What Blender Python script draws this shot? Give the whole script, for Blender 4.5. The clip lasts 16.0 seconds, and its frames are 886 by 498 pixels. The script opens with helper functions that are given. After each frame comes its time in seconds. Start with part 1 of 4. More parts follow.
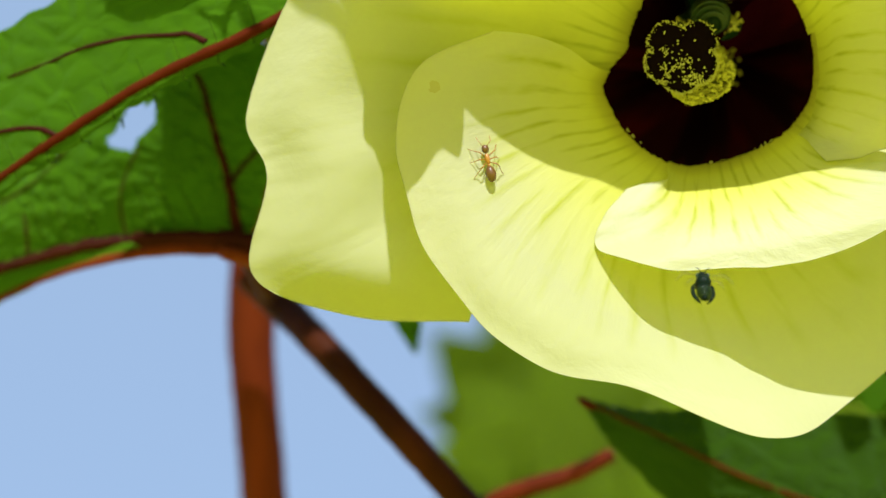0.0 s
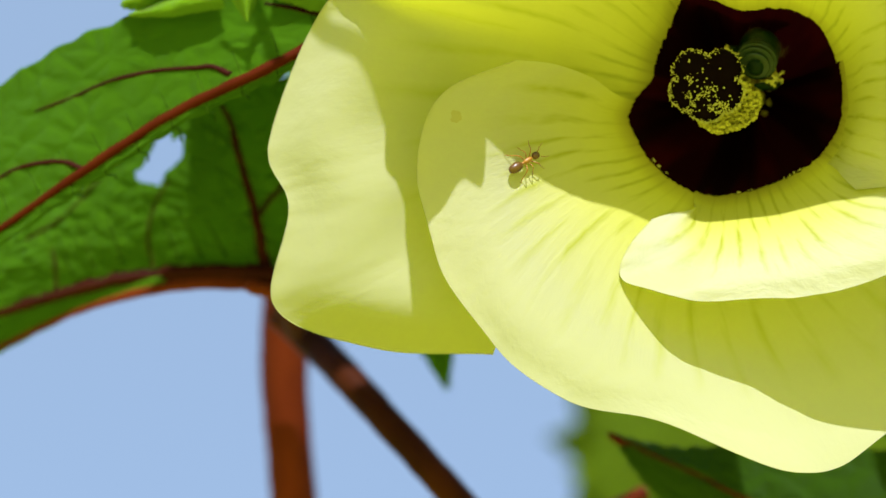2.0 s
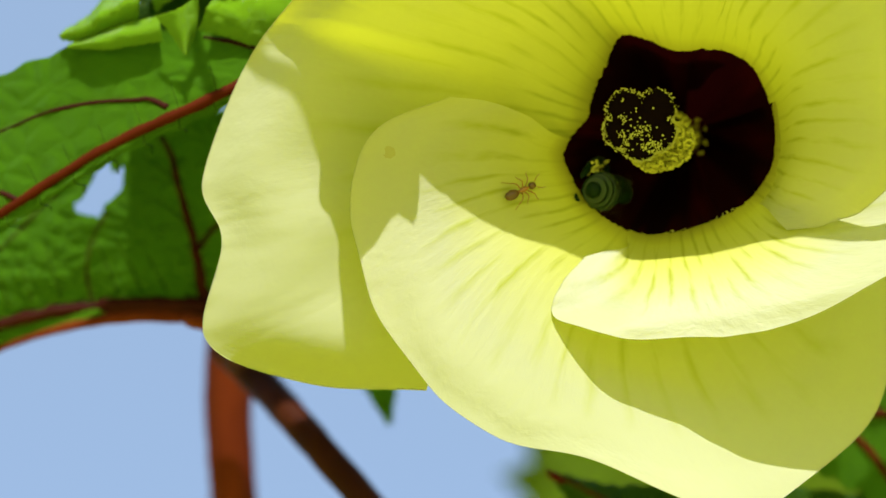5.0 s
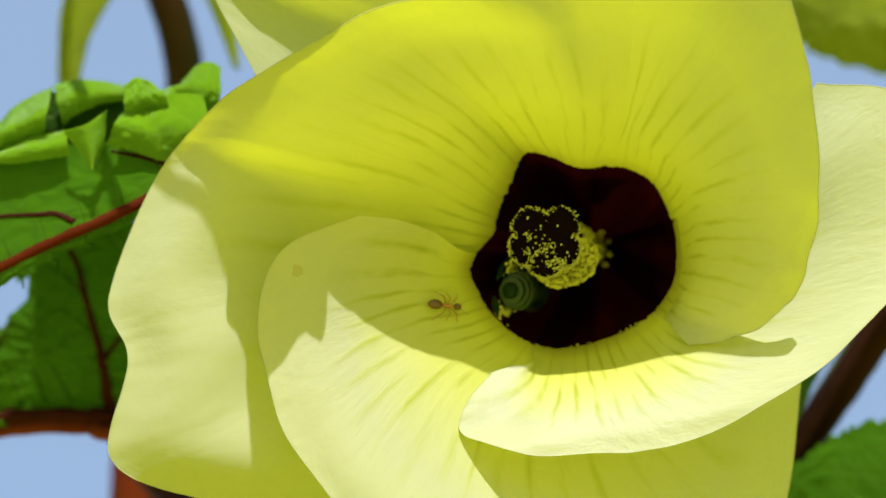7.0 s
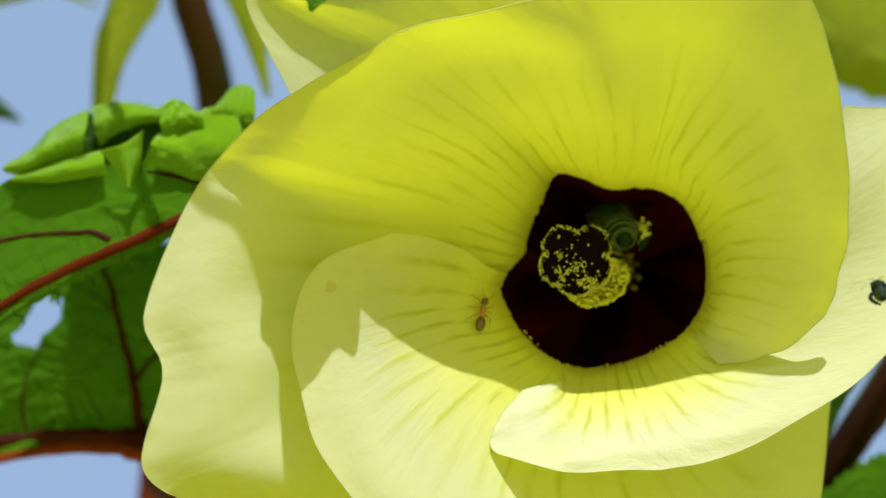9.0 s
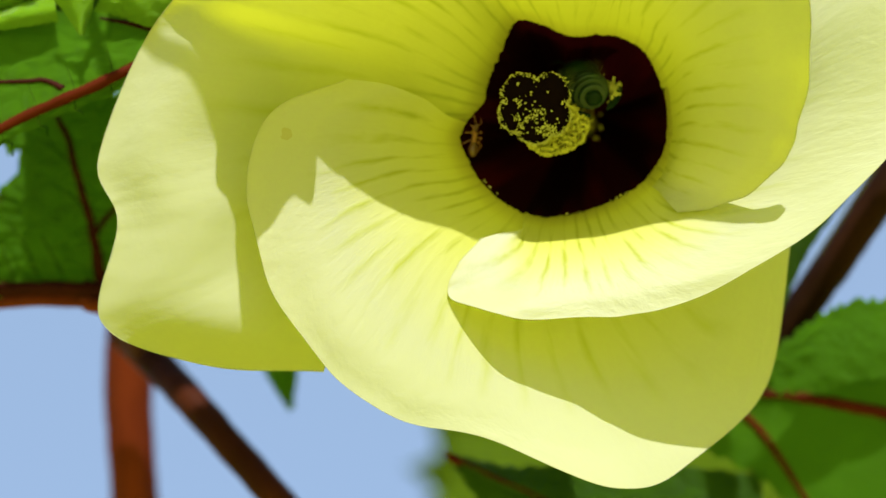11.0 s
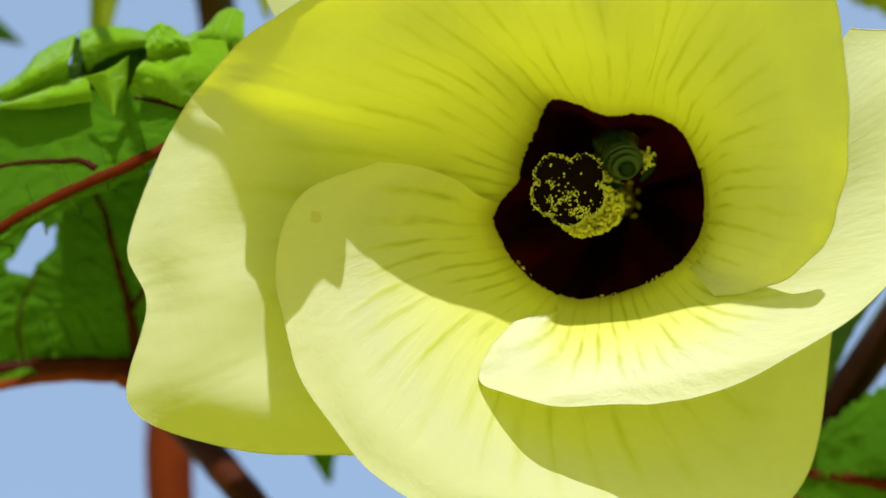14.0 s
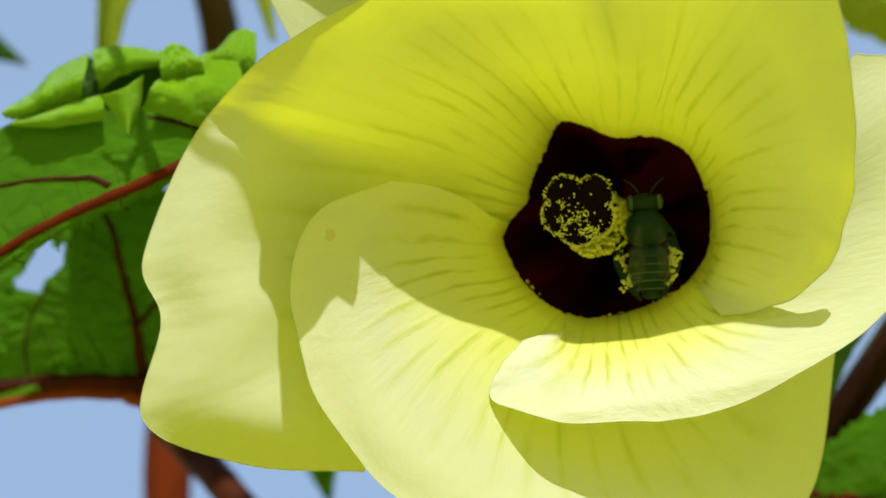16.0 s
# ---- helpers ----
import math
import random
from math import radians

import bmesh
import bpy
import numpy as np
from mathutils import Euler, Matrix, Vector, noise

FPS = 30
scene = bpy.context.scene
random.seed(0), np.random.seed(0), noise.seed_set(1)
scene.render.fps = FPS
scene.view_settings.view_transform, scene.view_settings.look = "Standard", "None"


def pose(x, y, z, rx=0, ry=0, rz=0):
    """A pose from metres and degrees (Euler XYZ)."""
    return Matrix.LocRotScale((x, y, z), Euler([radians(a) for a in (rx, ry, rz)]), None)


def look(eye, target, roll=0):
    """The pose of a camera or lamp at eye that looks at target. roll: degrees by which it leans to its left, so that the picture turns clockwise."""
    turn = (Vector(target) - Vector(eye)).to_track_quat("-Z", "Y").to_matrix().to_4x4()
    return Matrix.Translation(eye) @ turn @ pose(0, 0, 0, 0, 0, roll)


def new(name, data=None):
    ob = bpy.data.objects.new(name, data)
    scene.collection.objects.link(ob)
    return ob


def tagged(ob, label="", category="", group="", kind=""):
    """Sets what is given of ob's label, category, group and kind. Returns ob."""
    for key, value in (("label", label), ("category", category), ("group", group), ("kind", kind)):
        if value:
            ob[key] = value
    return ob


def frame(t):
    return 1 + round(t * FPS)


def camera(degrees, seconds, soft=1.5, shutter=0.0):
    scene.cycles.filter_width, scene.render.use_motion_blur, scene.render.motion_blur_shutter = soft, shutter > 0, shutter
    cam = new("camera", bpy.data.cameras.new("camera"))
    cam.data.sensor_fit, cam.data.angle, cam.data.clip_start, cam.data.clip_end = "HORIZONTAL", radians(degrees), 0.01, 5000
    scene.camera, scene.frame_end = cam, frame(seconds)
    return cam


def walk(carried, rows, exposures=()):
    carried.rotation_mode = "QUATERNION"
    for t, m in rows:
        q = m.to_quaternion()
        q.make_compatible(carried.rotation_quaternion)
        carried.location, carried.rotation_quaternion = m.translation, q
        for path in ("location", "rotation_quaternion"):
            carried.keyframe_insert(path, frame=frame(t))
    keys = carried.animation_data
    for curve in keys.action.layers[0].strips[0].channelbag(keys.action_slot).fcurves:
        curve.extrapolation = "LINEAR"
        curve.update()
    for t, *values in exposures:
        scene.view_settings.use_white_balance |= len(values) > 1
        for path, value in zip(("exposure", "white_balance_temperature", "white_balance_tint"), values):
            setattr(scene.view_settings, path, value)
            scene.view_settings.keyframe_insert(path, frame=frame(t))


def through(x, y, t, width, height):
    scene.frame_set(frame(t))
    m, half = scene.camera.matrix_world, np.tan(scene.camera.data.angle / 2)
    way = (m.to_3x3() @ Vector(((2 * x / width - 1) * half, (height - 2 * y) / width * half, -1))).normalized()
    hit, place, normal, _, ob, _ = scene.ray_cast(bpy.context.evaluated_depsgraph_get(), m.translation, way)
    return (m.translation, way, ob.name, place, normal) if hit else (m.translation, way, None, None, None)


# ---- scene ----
from mathutils.bvhtree import BVHTree

# The plant's own space: millimetres, x across the flower, y away from the lens, z up; the flower looks slightly downwards.
PLANT = pose(0, 0, 1.9, 40, 0, 0)
MM = 0.001
REACH = 246.6  # lens to the flower's middle, mm

cam = camera(34, 16.0, soft=1.5)
cam.data.dof.use_dof = True
cam.data.dof.focus_distance = 0.249
cam.data.dof.aperture_fstop = 9.0

# seconds; turn, tilt and lean in degrees; eye in mm off the flower's axis
PATH = [
    (0.0, 3.25, -7.40, 0.46, -9.47, -1.90, 1.04),
    (0.5, 3.33, -6.79, 0.58, -8.80, -0.83, 0.27),
    (1.0, 3.65, -6.03, 0.78, -8.17, -0.51, -1.86),
    (1.5, 5.41, -5.94, 0.89, -1.88, 0.44, -1.22),
    (2.0, 5.22, -5.65, 0.82, -4.85, 0.69, -1.50),
    (2.5, 4.77, -5.36, 0.66, -6.29, 0.77, -2.58),
    (3.0, 4.81, -5.23, 0.46, -3.08, 0.91, -3.30),
    (3.5, 4.67, -4.87, 0.15, -1.01, 1.49, -4.44),
    (3.7, 4.76, -4.77, 0.10, -0.12, 0.80, -4.45),
    (6.0, 1.75, -3.78, 0.19, 1.44, 1.36, 4.37),
    (6.5, 0.57, -3.15, 0.19, 0.36, 0.49, 7.67),
    (7.0, 0.50, -1.39, 0.06, 2.32, -0.58, 6.39),
    (7.5, 1.09, 0.54, -0.07, 4.55, -1.15, 2.75),
    (8.0, 0.83, 1.76, -0.27, 0.59, -2.48, 0.49),
    (8.5, 0.55, 1.30, -0.32, -3.00, -3.64, 2.60),
    (9.0, 1.17, 0.62, -0.28, -0.34, -3.31, 0.56),
    (9.5, 1.23, -0.56, -0.25, 1.90, -2.68, -2.11),
    (10.0, 0.36, -2.22, -0.19, 1.14, -2.43, -3.43),
    (10.2, 0.32, -2.80, -0.22, 2.19, -1.73, -3.81),
    (12.3, 1.06, -5.56, -0.35, 4.87, 1.46, -0.63),
    (12.5, 1.31, -5.59, -0.27, 5.51, 1.80, 0.92),
    (13.0, 2.08, -4.48, -0.33, 8.50, 3.33, 0.11),
    (13.5, 2.09, -3.24, -0.32, 7.48, 2.76, -0.74),
    (14.0, 2.87, -2.76, -0.24, 9.10, 3.12, 3.16),
    (14.5, 3.29, -1.90, -0.18, 8.98, 2.99, 4.75),
    (15.0, 2.39, -1.11, -0.34, 3.75, 1.08, 4.28),
    (15.5, 2.07, -0.83, -0.51, 2.55, 0.17, 1.94),
    (16.0, 1.95, -1.65, -0.62, 3.07, -0.67, 1.60),
]


def aim(turn, tilt, lean, ex, ey, ez):
    return (PLANT @ pose(ex * MM, (ey - REACH) * MM, ez * MM, 0, 0, turn) @ pose(0, 0, 0, tilt) @ pose(0, 0, 0, 0, lean)
            @ pose(0, 0, 0, 90))


# ---- light ----
SUN_LOCAL = Vector((0.08, -0.335, 0.94)).normalized()
SUN_DIR = (PLANT.to_3x3() @ SUN_LOCAL).normalized()
world = bpy.data.worlds.new("sky")
scene.world = world
world.use_nodes = True
sky = world.node_tree.nodes.new("ShaderNodeTexSky")
sky.sky_type = "NISHITA"
sky.sun_disc = False
sky.sun_elevation = math.asin(SUN_DIR.z)
sky.sun_rotation = math.atan2(SUN_DIR.x, SUN_DIR.y)
sky.altitude = 500
sky.dust_density = 4.0
back = world.node_tree.nodes["Background"]
even = world.node_tree.nodes.new("ShaderNodeMix")  # thin haze evens out the sky
even.data_type = "RGBA"
even.inputs[0].default_value = 0.85
even.inputs[7].default_value = (2.28, 2.78, 3.6, 1)
world.node_tree.links.new(sky.outputs[0], even.inputs[6])
world.node_tree.links.new(even.outputs[2], back.inputs[0])
back.inputs[1].default_value = 0.113
lamp = bpy.data.lights.new("sun", "SUN")
lamp.energy, lamp.angle, lamp.color = 4.25, radians(0.5), (1.13, 1.0, 0.98)
sun = new("sun", lamp)
sun.matrix_basis = look(SUN_DIR * 5, (0, 0, 0))
EXPOSURE = 0.71
KELVIN, TINT = 5600, 6


# ---- materials ----
class Mat:
    def __init__(self, name):
        self.m = bpy.data.materials.new(name)
        self.m.use_nodes = True
        self.t = self.m.node_tree
        self.t.nodes.clear()
        self.out = self.t.nodes.new("ShaderNodeOutputMaterial")

    def n(self, kind, **values):
        node = self.t.nodes.new("ShaderNode" + kind)
        for key, v in values.items():
            node.inputs[key.replace("_", " ")].default_value = v
        return node

    def link(self, a, b):
        self.t.links.new(a, b)

    def ramp(self, fac, stops):
        r = self.t.nodes.new("ShaderNodeValToRGB")
        while len(r.color_ramp.elements) < len(stops):
            r.color_ramp.elements.new(0.5)
        for e, (p, c) in zip(r.color_ramp.elements, stops):
            e.position, e.color = p, (*c, 1)
        self.link(fac, r.inputs[0])
        return r.outputs[0]

    def mix(self, fac, a, b, blend="MIX"):
        x = self.t.nodes.new("ShaderNodeMix")
        x.data_type, x.blend_type = "RGBA", blend
        for sock, v in ((x.inputs[0], fac), (x.inputs[6], a), (x.inputs[7], b)):
            if isinstance(v, (int, float)):
                sock.default_value = v
            elif isinstance(v, tuple):
                sock.default_value = (*v, 1)
            else:
                self.link(v, sock)
        return x.outputs[2]

    def math(self, op, a, b=0.0, c=0.0):
        x = self.t.nodes.new("ShaderNodeMath")
        x.operation = op
        for sock, v in zip(x.inputs, (a, b, c)):
            if isinstance(v, (int, float)):
                sock.default_value = v
            else:
                self.link(v, sock)
        return x.outputs[0]

    def noise(self, scale, detail=4.0, vector=None, rough=0.55, distort=0.0):
        x = self.n("TexNoise", Scale=scale, Detail=detail, Roughness=rough, Distortion=distort)
        if vector is not None:
            self.link(vector, x.inputs["Vector"])
        return x.outputs[0]

    def coords(self, which="Object"):
        return self.t.nodes.new("ShaderNodeTexCoord").outputs[which]

    def stretch(self, vector, scale):
        x = self.n("Mapping", Scale=scale)
        self.link(vector, x.inputs[0])
        return x.outputs[0]

    def bump(self, height, strength, dist):
        x = self.n("Bump", Strength=strength, Distance=dist)
        self.link(height, x.inputs["Height"])
        return x.outputs[0]

    def solid(self, colour, rough=0.5, metal=0.0, normal=None, spec=0.5, coat=0.0):
        p = self.n("BsdfPrincipled", Metallic=metal)
        p.inputs["Specular IOR Level"].default_value = spec
        p.inputs["Coat Weight"].default_value = coat
        for sock, v in ((p.inputs["Base Color"], colour), (p.inputs["Roughness"], rough)):
            if isinstance(v, tuple):
                sock.default_value = (*v, 1)
            elif isinstance(v, (int, float)):
                sock.default_value = v
            else:
                self.link(v, sock)
        if normal is not None:
            self.link(normal, p.inputs["Normal"])
        return p.outputs[0]

    def thin(self, colour, through, share, rough, gloss, normal=None):
        """A thin living sheet: matt front, light that comes through it, and a faint waxy gloss."""
        d, tr = self.n("BsdfDiffuse"), self.n("BsdfTranslucent")
        for node, v in ((d, colour), (tr, through)):
            if isinstance(v, tuple):
                node.inputs[0].default_value = (*v, 1)
            else:
                self.link(v, node.inputs[0])
        m = self.n("MixShader", Fac=share)
        self.link(d.outputs[0], m.inputs[1])
        self.link(tr.outputs[0], m.inputs[2])
        g = self.n("BsdfGlossy", Roughness=rough)
        if isinstance(gloss, float):
            f2 = self.math("MULTIPLY", self.n("Fresnel", IOR=1.4).outputs[0], gloss)
        else:
            f2 = gloss
        m2 = self.t.nodes.new("ShaderNodeMixShader")
        self.link(f2, m2.inputs[0])
        self.link(m.outputs[0], m2.inputs[1])
        self.link(g.outputs[0], m2.inputs[2])
        if normal is not None:
            for node in (d, g):
                self.link(normal, node.inputs["Normal"])
        return m2.outputs[0]

    def done(self, shader):
        self.link(shader, self.out.inputs[0])
        return self.m


def petal_material():
    """Pale yellow petal: darker veins that fan out from the base, and a dark maroon eye at the base."""
    k = Mat("petal")
    uv = k.coords("UV")
    sep = k.t.nodes.new("ShaderNodeSeparateXYZ")
    k.link(uv, sep.inputs[0])
    u, v = sep.outputs[0], sep.outputs[1]
    wob = k.noise(7.0, 3.0, uv)
    uu = k.math("MULTIPLY_ADD", wob, 0.035, u)
    # veins: thin lines in u, strongest near the eye
    lines = k.math("PINGPONG", k.math("MULTIPLY", uu, 17.0), 0.5)
    thin = k.math("MAXIMUM", k.math("SUBTRACT", 1.0, k.math("MULTIPLY", lines, 4.4)), 0.0)
    patch = k.noise(5.0, 2.0, k.stretch(uv, (6, 1, 1)))
    patch = k.ramp(patch, [(0.40, (0, 0, 0)), (0.60, (1, 1, 1))])
    fade = k.ramp(v, [(0.26, (0.7, 0.7, 0.7)), (0.45, (1, 1, 1)), (0.60, (0.75, 0.75, 0.75)), (0.76, (0, 0, 0))])
    vein = k.math("MULTIPLY", k.math("MULTIPLY", thin, patch), fade)
    tone = k.noise(26.0, 5.0, k.coords())
    base = k.mix(tone, (0.76, 0.77, 0.004), (0.79, 0.80, 0.008))
    # yellower base; sunlight on the outer parts is painted in as paleness
    pale = k.ramp(v, [(0.30, (0.05, 0.05, 0.05)), (0.50, (0.5, 0.5, 0.5)), (0.68, (1, 1, 1))])
    base = k.mix(pale, base, k.mix(tone, (0.56, 0.56, 0.30), (0.59, 0.59, 0.38)))
    base = k.mix(vein, base, (0.44, 0.48, 0.004))
    # brownish ring round the eye: the throat's shade painted into the base colour
    brown = k.ramp(v, [(0.262, (1, 1, 1)), (0.31, (0, 0, 0))])
    base = k.mix(k.math("MULTIPLY", brown, 0.6), base, (0.30, 0.22, 0.0))
    eye_edge = k.math("MULTIPLY_ADD", k.noise(30.0, 2.0, uv), 0.02, 0.253)
    eye = k.math("LESS_THAN", v, eye_edge)
    # red patches painted into the eye stand in for sunlight showing through it
    lit_patches = k.ramp(k.noise(3.2, 2.0, uv), [(0.48, (0, 0, 0)), (0.62, (1, 1, 1))])
    base = k.mix(eye, base, k.mix(lit_patches, (0.004, 0.0004, 0.0006), (0.03, 0.0009, 0.0005)))
    full = k.ramp(v, [(0.25, (0.26, 0.26, 0.26)), (0.45, (0.35, 0.35, 0.35)), (0.75, (0.68, 0.68, 0.68))])
    thro = k.mix(eye, k.mix(1.0, full, k.mix(vein, (0.87, 0.90, 0.0), (0.72, 0.75, 0.0)), "MULTIPLY"), (0.008, 0.0004, 0.0004))
    # one small brownish blemish
    xyz = k.t.nodes.new("ShaderNodeSeparateXYZ")
    k.link(k.coords(), xyz.inputs[0])
    spot = (-24.9, 0, -3.3)
    dx = k.math("SUBTRACT", xyz.outputs[0], spot[0] * MM)
    dz = k.math("SUBTRACT", xyz.outputs[2], spot[2] * MM)
    far = k.math("SQRT", k.math("ADD", k.math("MULTIPLY", dx, dx), k.math("MULTIPLY", dz, dz)))
    far = k.math("ADD", far, k.math("MULTIPLY", k.noise(900.0, 2.0, k.coords()), 0.0012))
    stain = k.math("MULTIPLY", k.math("LESS_THAN", far, 0.0016), 0.45)
    base = k.mix(stain, base, (0.42, 0.36, 0.04))
    thro = k.mix(stain, thro, (0.5, 0.42, 0.0))
    wrinkle = k.noise(22.0, 3.0, k.stretch(uv, (3.0, 0.5, 1)))
    crinkle = k.math("MULTIPLY", k.noise(13.0, 3.0, k.stretch(uv, (2.8, 0.9, 1)), 0.5, 0.4), k.ramp(v, [(0.5, (0, 0, 0)), (0.85, (0.7, 0.7, 0.7))]))
    relief = k.math("ADD", k.math("ADD", k.math("MULTIPLY", wrinkle, 0.5), crinkle), k.math("MULTIPLY", vein, -0.4))
    normal = k.bump(relief, 0.42, 0.0006)
    return k.done(k.thin(base, thro, 0.5, 0.5, k.math("MULTIPLY_ADD", eye, -0.010, 0.014), normal))


def leaf_material(name, front, through, share=0.45, rough=0.40, gloss=0.40):
    k = Mat(name)
    ob = k.coords()
    blotch = k.noise(45.0, 5.0, ob)
    cells = k.n("TexVoronoi", Scale=260.0)
    cells.feature = "DISTANCE_TO_EDGE"
    k.link(k.mix(0.12, ob, k.n("TexNoise", Scale=120.0).outputs[1]), cells.inputs["Vector"])
    net = k.math("MINIMUM", k.math("MULTIPLY", cells.outputs[0], 6.0), 1.0)
    a = k.mix(blotch, tuple(c * 0.6 for c in front), tuple(min(1, c * 1.35) for c in front))
    col = k.mix(k.math("MULTIPLY_ADD", net, -0.35, 0.35), a, tuple(min(1, c * 1.6 + 0.01) for c in front))
    puff = k.math("ADD", k.math("MULTIPLY", net, 0.6), k.math("MULTIPLY", k.noise(90.0, 3.0, ob), 0.9))
    return k.done(k.thin(col, k.mix(blotch, tuple(c * 0.8 for c in through), through), share, rough, gloss, k.bump(puff, 0.45, 0.0018)))


def bark_material(name, dark, light):
    k = Mat(name)
    ob = k.coords()
    a = k.noise(60.0, 5.0, k.stretch(ob, (1, 1, 0.25)))
    b = k.noise(600.0, 3.0, ob)
    col = k.mix(k.ramp(a, [(0.3, (0, 0, 0)), (0.7, (1, 1, 1))]), dark, light)
    col = k.mix(k.math("MULTIPLY", b, 0.3), col, tuple(c * 0.5 for c in dark))
    return k.done(k.solid(col, 0.5, 0.0, k.bump(k.math("ADD", a, k.math("MULTIPLY", b, 0.4)), 0.5, 0.001), 0.04))


def plain_material(name, dark, light, scale, rough=0.5, spec=0.5, bump=0.3, coat=0.0):
    k = Mat(name)
    ob = k.coords()
    a = k.noise(scale, 4.0, ob)
    b = k.noise(scale * 6, 3.0, ob)
    return k.done(k.solid(k.mix(a, dark, light), k.math("MULTIPLY_ADD", b, 0.2, rough - 0.1), 0.0, k.bump(b, bump, 0.0003), spec, coat))


PETAL = petal_material()
LEAF = leaf_material("leaf_green", (0.0699, 0.168, 0.000672), (0.349, 0.538, 0), 0.5, 0.45, 0.1)
LEAF_FAR = leaf_material("leaf_far", (0.128, 0.202, 0.00134), (0.309, 0.417, 0), 0.45, 0.5, 0.2)
# LEAF at about half brightness: shade put into the colour of these leaves
LEAF_SHADED = leaf_material("leaf_shaded", (0.0336, 0.0806, 0.000672), (0.175, 0.269, 0), 0.45, 0.5, 0.2)
LEAF_YOUNG = leaf_material("leaf_young", (0.255, 0.309, 0.00269), (0.538, 0.591, 0), 0.5, 0.45, 0.25)
LEAF_CRISP = leaf_material("leaf_crisp", (0.18, 0.33, 0.001), (0.53, 0.73, 0), 0.45, 0.26, 0.22)
VEIN = plain_material("leaf_vein", (0.0336, 0.0047, 0.000672), (0.0874, 0.0134, 0.00202), 120, 0.6, 0.03)
VEIN_DARK = plain_material("leaf_vein_dark", (0.016, 0.003, 0.001), (0.045, 0.007, 0.002), 120, 0.7, 0.08)
VEIN_GREEN = plain_material("leaf_vein_green", (0.03, 0.075, 0.001), (0.05, 0.105, 0.001), 150, 0.6, 0.02)
STEM = bark_material("red_stem", (0.047, 0.00672, 0.00202), (0.161, 0.0282, 0.00672))
# bark of the right branch, which no leaf shades: shade painted as dark colour
SIDE_BRANCH_SHADED = bark_material("shaded_side_branch", (0.00806, 0.00336, 0.000672), (0.0228, 0.00739, 0.00134))
# the red stem's bark darkened: the branch's shade is put into its colour
BRANCH_SHADED = bark_material("shaded_branch", (0.014, 0.004, 0.001), (0.055, 0.0135, 0.0034))
RIM_BROWN = bark_material("brown_rim", (0.0574, 0.00806, 0.00202), (0.164, 0.0336, 0.00538))
STEM_TOP = bark_material("green_brown_stem", (0.0131, 0.0202, 0.00202), (0.0492, 0.0121, 0.00269))
STEM_GREEN = bark_material("green_stem", (0.041, 0.0403, 0.00806), (0.0981, 0.108, 0.0134))
STIGMA = plain_material("stigma_velvet", (0.002, 0.0004, 0.0006), (0.004, 0.0006, 0.001), 900, 0.8, 0.05)
POLLEN = plain_material("pollen", (0.37, 0.349, 0.0202), (0.571, 0.571, 0.108), 2500, 0.7, 0.3)
ANTHER = plain_material("anther", (0.417, 0.39, 0.00672), (0.571, 0.551, 0.0202), 1200, 0.65, 0.3)
CALYX = leaf_material("calyx", (0.0656, 0.101, 0.0101), (0.115, 0.202, 0.0134))
# unseen ground kept bright yellow to bounce yellow light into the shaded petals
GROUND = plain_material("bounce_ground", (0.62, 0.61, 0.02), (0.78, 0.72, 0.04), 9.0, 0.9, 0.2)


# ---- mesh helpers ----
def link_mesh(name, bm, material, parent=None, label="", smooth=True):
    mesh = bpy.data.meshes.new(name)
    bm.to_mesh(mesh)
    bm.free()
    if smooth:
        mesh.polygons.foreach_set("use_smooth", [True] * len(mesh.polygons))
    if material is not None:
        mesh.materials.append(material)
    ob = new(name, mesh)
    ob.parent = parent
    return tagged(ob, label)


def part(name, bm, material, parent, label=""):
    return link_mesh(name, bm, material, parent, label)


def thing(name, label, category, m=None, group="", kind=""):
    ob = new(name)
    ob.empty_display_size = 0.01
    ob.matrix_basis = PLANT.copy() if m is None else m
    return tagged(ob, label, category, group, kind)


def glide(points, s):
    """A smooth curve through points, at s from 0 to 1."""
    n = len(points) - 1
    i = min(int(s * n), n - 1)
    f = s * n - i
    p1, p2 = points[i], points[i + 1]
    p0 = points[i - 1] if i > 0 else 2 * p1 - p2
    p3 = points[i + 2] if i + 2 <= n else 2 * p2 - p1
    return 0.5 * ((2 * p1) + (p2 - p0) * f + (2 * p0 - 5 * p1 + 4 * p2 - p3) * f * f + (3 * p1 - p0 - 3 * p2 + p3) * f ** 3)


